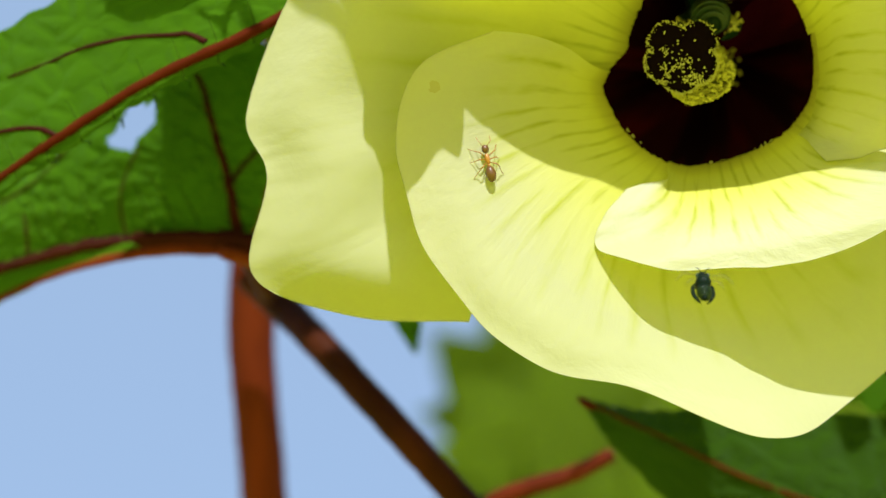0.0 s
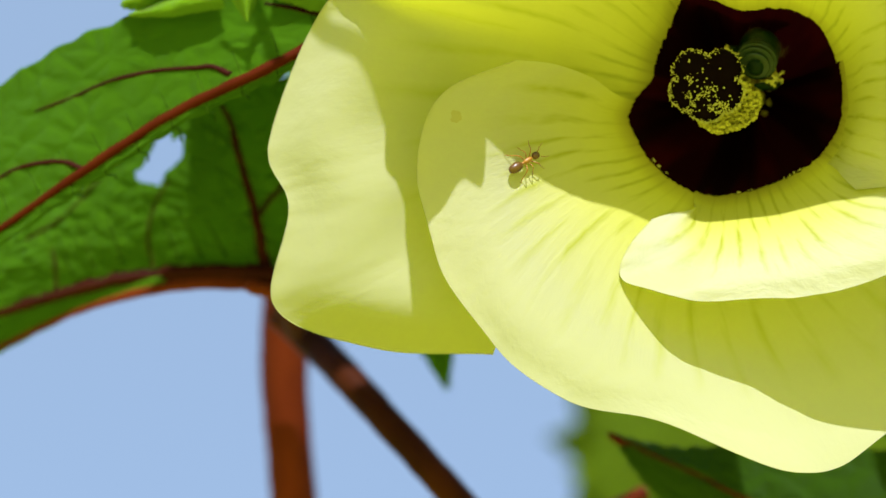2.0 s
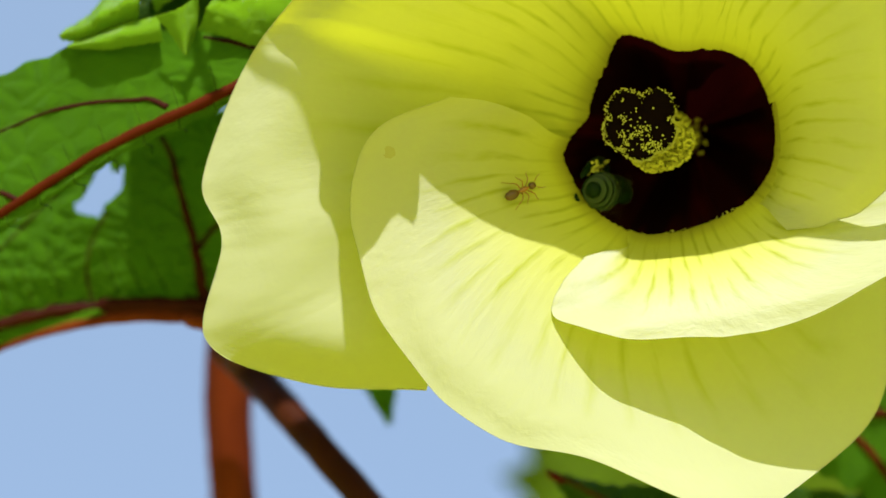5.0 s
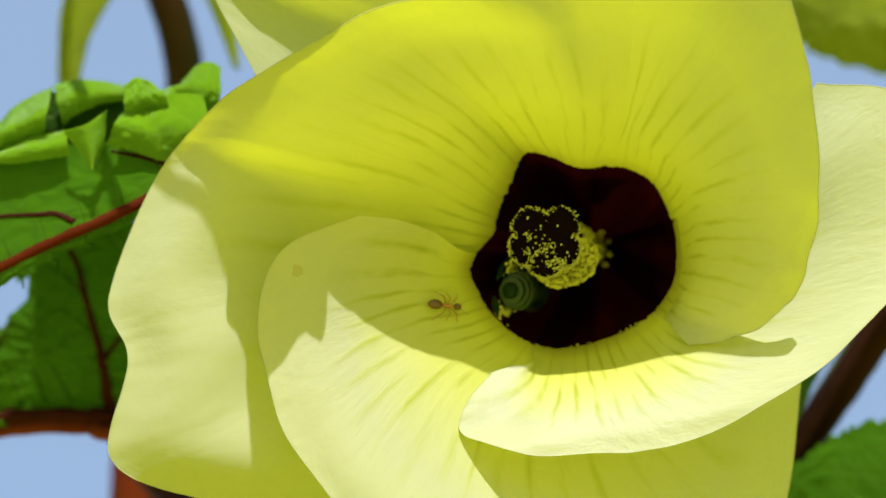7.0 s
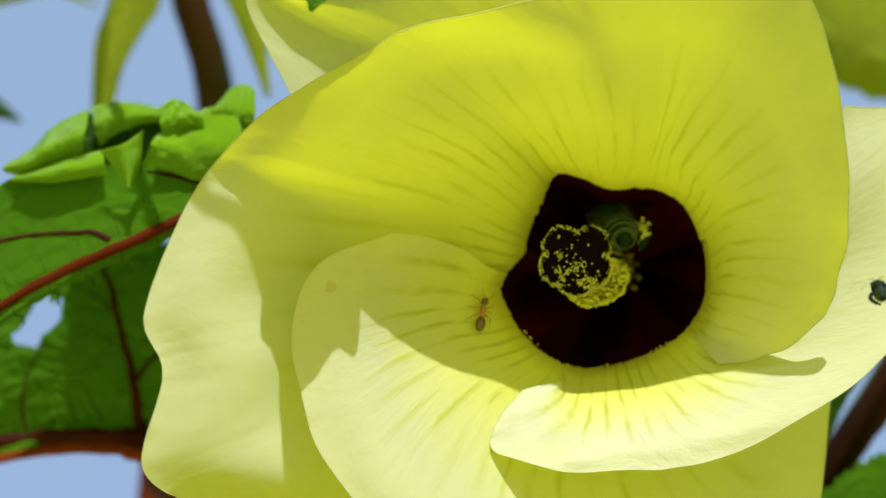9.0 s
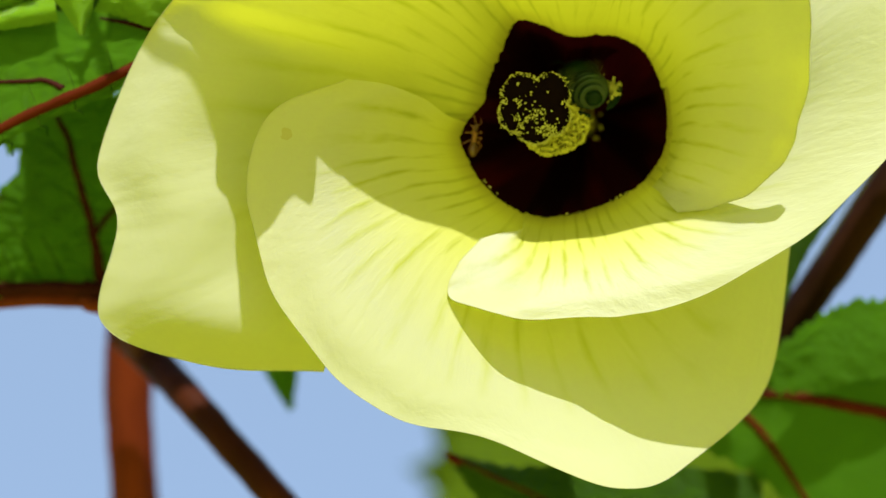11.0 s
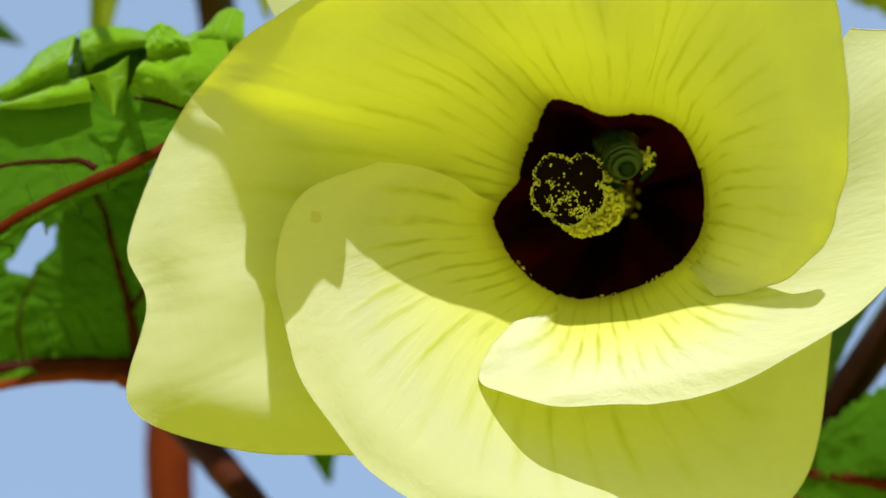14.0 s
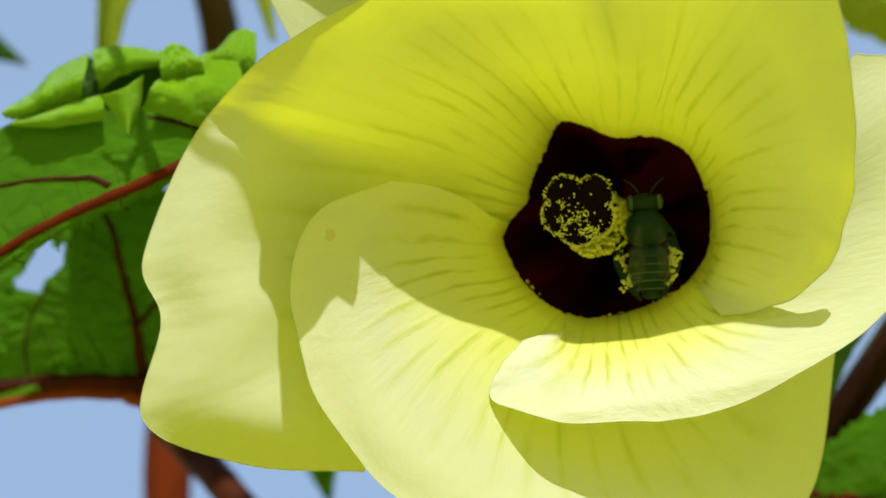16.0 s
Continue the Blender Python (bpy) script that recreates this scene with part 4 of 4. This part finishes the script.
def far_foliage():
    rng = random.Random(11)
    for k in range(150):
        x = rng.uniform(-24, 912)
        y = rng.uniform(1065, 1500)
        z = min(-444 + 0.9 * (x + 86), -228) - rng.uniform(72, 168) - 480 * rng.random() ** 2
        a, s = rng.uniform(-2.6, 0.6), rng.uniform(96, 180)
        w, h = Vector((math.cos(a), rng.uniform(-0.4, 0.4), math.sin(a))) * s, Vector((-math.sin(a), rng.uniform(-0.3, 0.3), math.cos(a))) * s * 0.42
        c = Vector((x, y, z))
        far_leaf(c, w, h, k * 1.37)
    for k in range(14):
        x, z = rng.uniform(504, 912), rng.uniform(-144, 456)
        y = rng.uniform(1065, 1400)
        a, s = rng.uniform(-2.6, 0.6), rng.uniform(72, 120)
        w, h = Vector((math.cos(a), rng.uniform(-0.4, 0.4), math.sin(a))) * s, Vector((-math.sin(a), rng.uniform(-0.3, 0.3), math.cos(a))) * s * 0.42
        c = Vector((x, y, z))
        far_leaf(c, w, h, k * 2.37)


far_foliage()
trunk_top = Vector((550, 1280, -570))
foot = PLANT.inverted() @ Vector((0.6, 1.35, -0.05)) / MM
part("trunk", tube([trunk_top, trunk_top.lerp(foot, 0.5) + Vector((15, 20, 0)), foot], [9, 14, 20], 12, 20, 0.1), STEM, shrub, "thin woody stem")
for x, z, bend in ((180, -420, 60), (760, -330, -50), (620, -60, 40), (820, 240, -40)):
    tip = Vector((x, 1250, z))
    part("limb", tube([trunk_top, trunk_top.lerp(tip, 0.5) + Vector((bend, 20, -30)), tip], [7, 4.5, 2], 8, 14, 0.1), STEM, shrub, "thin woody limb")


# ---- insects ----
INSECT = plain_material("dark_chitin", (0.0015, 0.004, 0.002), (0.005, 0.015, 0.006), 500, 0.5, 0.08, 0.4, 0.0)
FORAGER = plain_material("dark_green_chitin", (0.002, 0.008, 0.001), (0.006, 0.022, 0.003), 500, 0.5, 0.12, 0.4, 0.0)
INSECT_BAND = plain_material("chitin_band", (0.006, 0.02, 0.004), (0.016, 0.045, 0.009), 700, 0.4, 0.5)
ANT_SHELL = plain_material("amber_shell", (0.242, 0.101, 0.00806), (0.37, 0.175, 0.0134), 400, 0.35, 0.5, 0.2, 0.2)
ANT_DARK = plain_material("brown_shell", (0.0672, 0.0302, 0.00269), (0.134, 0.0605, 0.00538), 400, 0.35, 0.5, 0.2, 0.2)


def wing_material():
    k = Mat("wing_film")
    clear, film = k.n("BsdfTransparent"), k.n("BsdfPrincipled", Roughness=0.5)
    film.inputs["Base Color"].default_value = (0.05, 0.05, 0.03, 1)
    m = k.n("MixShader", Fac=0.07)
    k.link(clear.outputs[0], m.inputs[1])
    k.link(film.outputs[0], m.inputs[2])
    return k.done(m.outputs[0])


WING = wing_material()


def lathe(profile, sides=18):
    """A body turned about z: (radius, height) in mm, slightly flattened in y."""
    bm = bmesh.new()
    rings = [[bm.verts.new(Vector((rad * math.cos(2 * math.pi * k / sides), rad * 0.88 * math.sin(2 * math.pi * k / sides), z)) * MM) for k in range(sides)] for rad, z in profile]
    for a, b in zip(rings, rings[1:]):
        for k in range(sides):
            bm.faces.new((a[k], a[(k + 1) % sides], b[(k + 1) % sides], b[k]))
    bm.faces.new(rings[0][::-1])
    bm.faces.new(rings[-1])
    bmesh.ops.recalc_face_normals(bm, faces=bm.faces[:])
    return bm


def bee(size, label, shell, pollen, spread, folded):
    """Head up along z, back towards -y. spread: how far the hind legs hang apart."""
    ob = thing("bee", label, "bee")
    k = size
    bm = bmesh.new()
    blob(bm, (0, 0, 0), (3.6 * k, 3.3 * k, 3.5 * k), None, 24, 0.03)
    part("thorax", bm, shell, ob, "dark glossy thorax")
    bm = bmesh.new()
    blob(bm, (0, 0.4 * k, 4.3 * k), (2.9 * k, 2.2 * k, 1.9 * k), None, 20, 0.03)
    head = part("head", bm, shell, ob)
    for side in (-1, 1):
        bm = bmesh.new()
        blob(bm, (side * 2.4 * k, 0.2 * k, 4.5 * k), (0.8 * k, 1.4 * k, 1.5 * k), None, 14)
        part("eye", bm, INSECT_BAND, head, "large dark compound eye")
        part("antenna", tube([(side * 0.8 * k, -0.6 * k, 5.8 * k), (side * 2.0 * k, -1.4 * k, 7.4 * k), (side * 3.4 * k, -1.2 * k, 8.4 * k)], [0.2 * k, 0.17 * k, 0.14 * k], 6, 10), shell, head)
    profile = [(0.6, -2.6), (2.2, -3.2)]
    for n in range(6):
        wide = 3.5 * math.sin(math.pi * (0.34 + 0.105 * n))
        profile += [(wide * 0.972, -3.7 - n * 1.35), (wide, -4.1 - n * 1.35), (wide * 0.99, -4.9 - n * 1.35)]
    profile += [(0.7, -12.0)]
    abdomen = part("abdomen", lathe([(a * k, b * k) for a, b in profile]), shell, ob, "dark segmented abdomen")
    for n in range(5):
        wide = 3.5 * math.sin(math.pi * (0.34 + 0.105 * n)) + 0.05
        z = -4.95 - n * 1.35
        part("band", lathe([(wide * k * 0.9, (z - 0.12) * k), (wide * k, (z - 0.08) * k), (wide * k, (z + 0.08) * k), (wide * k * 0.9, (z + 0.12) * k)]), INSECT_BAND, abdomen, "thin pale band")
    for side in (-1, 1):
        resting = (((1.6, -3.2, 0.8), (2.6, -3.8, -5.0), (2.2, -3.4, -12.0)), ((1.4, -3.0, 0.2), (2.0, -3.4, -4.0), (1.8, -3.2, -9.0)))
        for a, b, c in resting if folded else (((2.4, -2.6, 0.8), (9.0, -3.2, 1.5), (13.0, -3.0, -3.0)), ((2.4, -2.6, -0.6), (7.0, -3.0, -3.4), (8.6, -2.8, -6.4))):
            fore = [Vector((side * p[0] * k, p[1] * k, p[2] * k)) for p in (a, b, c)]
            wide = Vector((side * -1.2 * k, 0, 0)) if folded else Vector((0, 0, 1.5 * k))
            rows = [[fore[0], fore[1] + wide, fore[2] + wide * 0.4], [fore[0], fore[1], fore[2]], [fore[0], fore[1] - wide * 1.1, fore[2] - wide * 0.9]]
            part("wing", sheet(rows, 8, 16, None, 0.00003), WING, ob, "clear smoky wing")
        for z, out, down in ((1.6, 3.6, -1.5), (0.2, 4.6, -3.6)):
            part("leg", tube([(side * 2.4 * k, 1.8 * k, z * k), (side * out * k, 2.6 * k, (z - 0.6) * k), (side * (out + 0.6) * k, 3.2 * k, (z + down) * k), (side * out * k, 3.4 * k, (z + down - 1.6) * k)],
                             [0.45 * k, 0.42 * k, 0.3 * k, 0.16 * k], 7, 14), shell, ob)
        hind = part("leg", tube([(side * 2.2 * k, 1.8 * k, -1.6 * k), (side * spread * k, 2.4 * k, -2.0 * k), (side * (spread + 0.5) * k, 2.6 * k, -5.4 * k), (side * spread * 0.72 * k, 2.6 * k, -9.4 * k),
                                 (side * spread * 0.35 * k, 2.4 * k, -12.0 * k)], [0.5 * k, 0.7 * k, 0.95 * k, 0.75 * k, 0.25 * k], 9, 22), shell, ob, "thick hind leg")
        if pollen:
            bm = bmesh.new()
            rng = random.Random(5 + side)
            for n in range(60):
                s = rng.random()
                q = Vector((side * (spread + 0.4 - 1.4 * s) * k, 2.5 * k, (-3.6 - 6.0 * s) * k)) + Vector((rng.gauss(0, 0.5), rng.gauss(-0.6, 0.5), rng.gauss(0, 0.4))) * k
                blob(bm, q, (0.34, 0.34, 0.34), None, 6, 0.3)
            tagged(part("pollen_load", bm, POLLEN, hind, "yellow pollen packed on the leg"), kind="stuff")
    return ob


def ant():
    """Heads along x; its feet at z = 0."""
    def grow(*v):
        return tuple(1.28 * c for c in v)

    ob = thing("ant", "small amber brown ant walking on the petal", "ant")
    bm = bmesh.new()
    blob(bm, grow(-1.55, 0, 1.0), grow(1.15, 0.72, 0.68), None, 16)
    part("abdomen", bm, ANT_DARK, ob, "glossy brown abdomen")
    bm = bmesh.new()
    blob(bm, grow(-0.35, 0, 0.95), grow(0.28, 0.24, 0.34), None, 10)
    blob(bm, grow(0.55, 0, 1.0), grow(0.85, 0.36, 0.38), None, 14)
    part("thorax", bm, ANT_SHELL, ob)
    bm = bmesh.new()
    blob(bm, grow(1.95, 0, 1.05), grow(0.62, 0.52, 0.44), None, 14)
    head = part("head", bm, ANT_DARK, ob)
    for side in (-1, 1):
        part("antenna", tube([grow(2.3, side * 0.25, 1.2), grow(2.9, side * 0.8, 1.5), grow(3.8, side * 1.0, 1.1)], [0.07, 0.06, 0.05], 5, 8), ANT_SHELL, head)
        for x, dx in ((0.95, 1.4), (0.5, 0.1), (0.1, -1.5)):
            part("leg", tube([grow(x, side * 0.25, 0.9), grow(x + dx * 0.4, side * 1.1, 1.5), grow(x + dx * 0.8, side * 1.7, 0.6), grow(x + dx * 1.2, side * 2.2, 0.05)], [0.11, 0.1, 0.07, 0.05], 5, 12), ANT_SHELL, ob)
    return ob


foraging_bee = bee(1.06, "large dark green bee dusted with pollen inside the flower", FORAGER, True, 4.4, True)
flying_bee = bee(0.36, "small black bee hovering before the flower", INSECT, False, 4.0, False)
walking_ant = ant()

# seconds; place in the plant's space, mm; turns in degrees
FORAGING = [
    (0.00, 24.9, 32.0, 11.6, -68, 0, 0),
    (0.50, 25.2, 32.0, 11.2, -68, 0, 0),
    (1.00, 25.4, 30.0, 11.2, -68, 0, 0),
    (1.50, 28.9, 28.0, 6.2, -68, 0, 0),
    (2.00, 29.4, 28.0, 8.3, -68, 30, 0),
    (2.50, 34.0, 27.0, 1.9, -68, 60, 0),
    (3.00, 33.9, 27.0, -4.7, -68, 95, 0),
    (3.50, 28.5, 28.0, -12.7, -68, 120, 0),
    (4.30, 18.7, 30.0, -14.5, -68, 112, 0),
    (5.10, 14.5, 29.0, -11.0, -68, 105, 0),
    (6.00, 16.6, 28.4, -8.6, -68, 100, 0),
    (6.50, 16.6, 28.4, -8.5, -68, 100, 0),
    (7.00, 16.6, 28.4, -8.4, -68, 100, 0),
    (7.50, 14.0, 36.0, -2.2, -68, 50, 0),
    (8.00, 20.6, 38.0, 9.5, -68, -10, 0),
    (8.50, 24.8, 34.0, 8.8, -68, -15, 0),
    (9.00, 25.8, 28.0, 9.2, -68, -25, 0),
    (9.50, 25.2, 28.0, 11.4, -68, -25, 0),
    (10.00, 27.2, 28.0, 9.7, -68, -25, 0),
    (11.20, 27.8, 28.0, 7.3, -68, -20, 0),
    (12.50, 29.1, 28.0, 6.8, -68, -25, 0),
    (13.00, 28.8, 28.0, 8.0, -68, -25, 0),
    (13.50, 29.5, 28.0, 7.0, -68, -25, 0),
    (14.00, 27.4, 28.0, 9.2, -68, -20, 0),
    (14.50, 28.4, 28.0, 9.6, -68, -25, 0),
    (15.00, 28.6, 28.0, 10.2, -68, -25, 0),
    (15.20, 29.4, 26.4, 7.6, -66, -20, 0),
    (15.50, 30.1, 24.6, 5.0, -64, -15, 0),
    (15.70, 30.9, 20.4, -2.6, -38, -10, 0),
    (15.80, 29.6, 18.6, -3.8, -24, -8, 0),
    (16.00, 30.9, 16.0, -1.9, -8, -4, 0),
]
FLYING = [
    (0.00, 19.5, -14.0, -34.9, -58, 4, 0),
    (0.10, 16.4, -14.0, -26.9, -66, -10, 14),
    (0.20, 9.8, -12.0, -17.2, -50, 12, -10),
    (0.30, 7.2, -12.0, -12.4, -60, -4, 0),
    (0.40, 0.6, -24.0, -6.1, -58, 4, 14),
    (0.50, -15.7, -34.0, -0.9, -66, -10, -10),
    (0.60, -14.3, -34.0, -5.6, -50, 12, 0),
    (0.70, -26.3, -34.0, -16.8, -60, -4, 14),
    (0.80, -33.9, -34.0, -14.6, -58, 4, -10),
    (0.90, -52.0, -34.0, -9.7, -66, -10, 0),
    (1.00, -35.9, -28.0, -13.7, -50, 12, 14),
    (1.10, -22.5, -14.0, -16.9, -60, -4, -10),
    (1.20, -27.2, -14.0, -13.7, -58, 4, 0),
    (1.30, -25.6, -14.0, -11.7, -66, -10, 14),
    (1.40, -29.7, -16.0, -6.2, -50, 12, -10),
    (1.50, -24.2, -16.0, -5.3, -60, -4, 0),
    (1.60, -8.7, -14.0, -2.4, -58, 4, 14),
    (1.70, 2.6, -14.0, 3.5, -66, -10, -10),
    (1.80, 10.8, -16.0, 7.9, -50, 12, 0),
    (1.90, 6.4, -40.0, 11.8, -60, -4, 14),
    (2.00, 1.2, -60.0, 22.0, -58, 4, -10),
    (2.40, 41.4, -60.0, 70.8, -66, -10, 0),
    (7.60, 118.1, -60.0, 29.7, -50, 12, 14),
    (8.10, 75.1, -24.0, 20.2, -60, -4, -10),
    (8.30, 45.1, -14.0, 15.4, -58, 4, 0),
    (8.40, 54.2, -22.0, 27.9, -66, -10, 14),
    (8.55, 71.9, -24.0, 30.6, -50, 12, -10),
    (8.75, 69.4, -20.0, 2.2, -60, -4, 0),
    (8.90, 46.8, -14.0, -3.9, -58, 4, 14),
    (9.00, 64.9, -16.0, -2.8, -66, -10, -10),
    (9.10, 73.3, -16.0, 1.2, -50, 12, 0),
    (9.20, 47.6, -14.0, 5.6, -60, -4, 14),
    (9.30, 42.5, -12.0, 1.9, -58, 4, -10),
    (9.40, 25.3, 0.0, -1.8, -66, -10, 0),
    (9.50, 6.4, 5.0, -9.3, -50, 12, 14),
    (9.60, 13.4, 2.0, -8.9, -60, -4, -10),
    (9.70, 33.8, -12.0, -25.9, -58, 4, 0),
    (9.80, 45.8, -14.0, -31.0, -66, -10, 14),
    (9.90, 54.5, -12.0, -35.8, -50, 12, -10),
    (10.00, 62.3, -10.0, -59.3, -60, -4, 0),
    (10.10, 35.8, -12.0, -41.1, -58, 4, 14),
    (10.20, 7.2, -14.0, -28.2, -66, -10, -10),
    (10.40, -18.7, -18.0, -4.9, -50, 12, 0),
    (10.70, -33.2, -60.0, 36.3, -60, -4, 14),
    (12.00, -4.7, -60.0, 34.4, -58, 4, -10),
    (12.35, -0.1, -46.0, 22.6, -66, -10, 0),
    (12.50, -3.1, -44.0, 14.6, -50, 12, 14),
    (12.60, -10.2, -44.0, 13.9, -60, -4, -10),
    (12.70, -9.1, -44.0, 15.8, -58, 4, 0),
    (12.90, -9.9, -46.0, 29.4, -66, -10, 14),
    (13.35, 1.4, -46.0, 34.1, -50, 12, -10),
    (13.60, -1.4, -8.0, 19.8, -60, -4, 0),
    (13.75, 0.5, -30.0, 31.9, -58, 4, 14),
    (13.95, 8.1, -60.0, 47.4, -66, -10, -10),
    (14.60, 81.8, -60.0, 92.0, -50, 12, 0),
    (16.00, 109.7, -60.0, 92.1, -60, -4, 14),
]
ANT_WALK = [
    (0.00, -16.2, 3.8, -17.0, -19, -70, 133),
    (0.50, -21.3, 0.1, -22.3, -71, -22, -173),
    (1.00, -26.4, 0.4, -17.1, 118, -116, -16),
    (1.50, -19.8, 3.5, -12.5, 73, -48, 37),
    (2.00, -14.0, 6.5, -11.7, 77, -26, 34),
    (2.50, -6.3, 10.6, -12.6, 73, 13, 26),
    (3.00, -5.9, 10.8, -12.5, 74, 2, 28),
    (3.50, -5.8, 11.3, -11.0, 76, -17, 33),
    (6.00, -1.6, 13.6, -10.6, 76, -21, 34),
    (6.50, -1.1, 14.0, -10.3, 76, -15, 32),
    (7.00, -0.2, 14.4, -10.4, 76, 8, 28),
    (7.50, -0.2, 14.6, -9.7, 75, 8, 30),
    (8.00, 0.8, 15.4, -9.3, 76, 3, 33),
    (8.50, 0.8, 15.6, -8.6, 75, -27, 42),
    (9.00, 0.8, 15.6, -8.7, 58, -64, 64),
    (9.50, 0.6, 15.5, -8.7, 63, -59, 58),
    (10.00, 1.8, 17.2, -6.1, 57, -64, 74),
    (10.20, 3.1, 18.7, -5.5, 56, -65, 79),
    (12.30, 7.6, 25.1, -4.0, 71, -66, 74),
    (12.50, 7.6, 25.1, -4.1, 67, -65, 78),
    (13.00, 8.1, 26.0, -3.3, 102, -70, 46),
    (13.30, 12.3, 31.4, -0.4, 148, -47, 9),
    (13.70, 20.7, 45.0, 1.3, 139, -50, 25),
    (14.00, 20.1, 43.3, 1.6, 111, -33, 55),
    (14.50, 19.2, 41.1, 1.8, 105, -27, 59),
    (15.00, 20.9, 46.4, 0.8, 140, -39, 29),
    (15.50, 20.6, 44.2, 2.6, 96, -13, 65),
    (16.00, 21.1, 45.4, 1.7, 102, -25, 62),
]


# the shrub's lean at the start, set to fit the camera's view: seconds; degrees about its foot
VIEW_LEAN = [(0.0, -2.0), (0.5, -1.6), (1.0, -0.7), (1.5, -0.3), (2.0, 0.2), (3.0, 0.0), (16.0, 0.0)]
SHRUB_FOOT = Vector((0.6, 1.35, -0.05))


# the lens dims a little where the flower fills the view: seconds; stops
DIMMING = [(0.0, 0.04), (3.5, 0.0), (6.0, 0.0), (8.0, -0.10), (8.5, -0.10), (10.0, 0.0), (13.0, 0.0), (14.5, -0.05), (16.0, -0.05)]


def in_plant(rows):
    return [(t, PLANT @ pose(x * MM, y * MM, z * MM, a, b, c)) for t, x, y, z, a, b, c in rows]


def motions():
    walk(cam, [(r[0], aim(*r[1:])) for r in PATH], [(t, EXPOSURE + d, KELVIN, TINT) for t, d in DIMMING])
    walk(shrub, [(t, pose(*SHRUB_FOOT) @ pose(0, 0, 0, 0, a, 0) @ pose(*-SHRUB_FOOT) @ PLANT) for t, a in VIEW_LEAN])
    walk(foraging_bee, in_plant(FORAGING))
    walk(flying_bee, in_plant(FLYING))
    walk(walking_ant, in_plant(ANT_WALK))


motions()
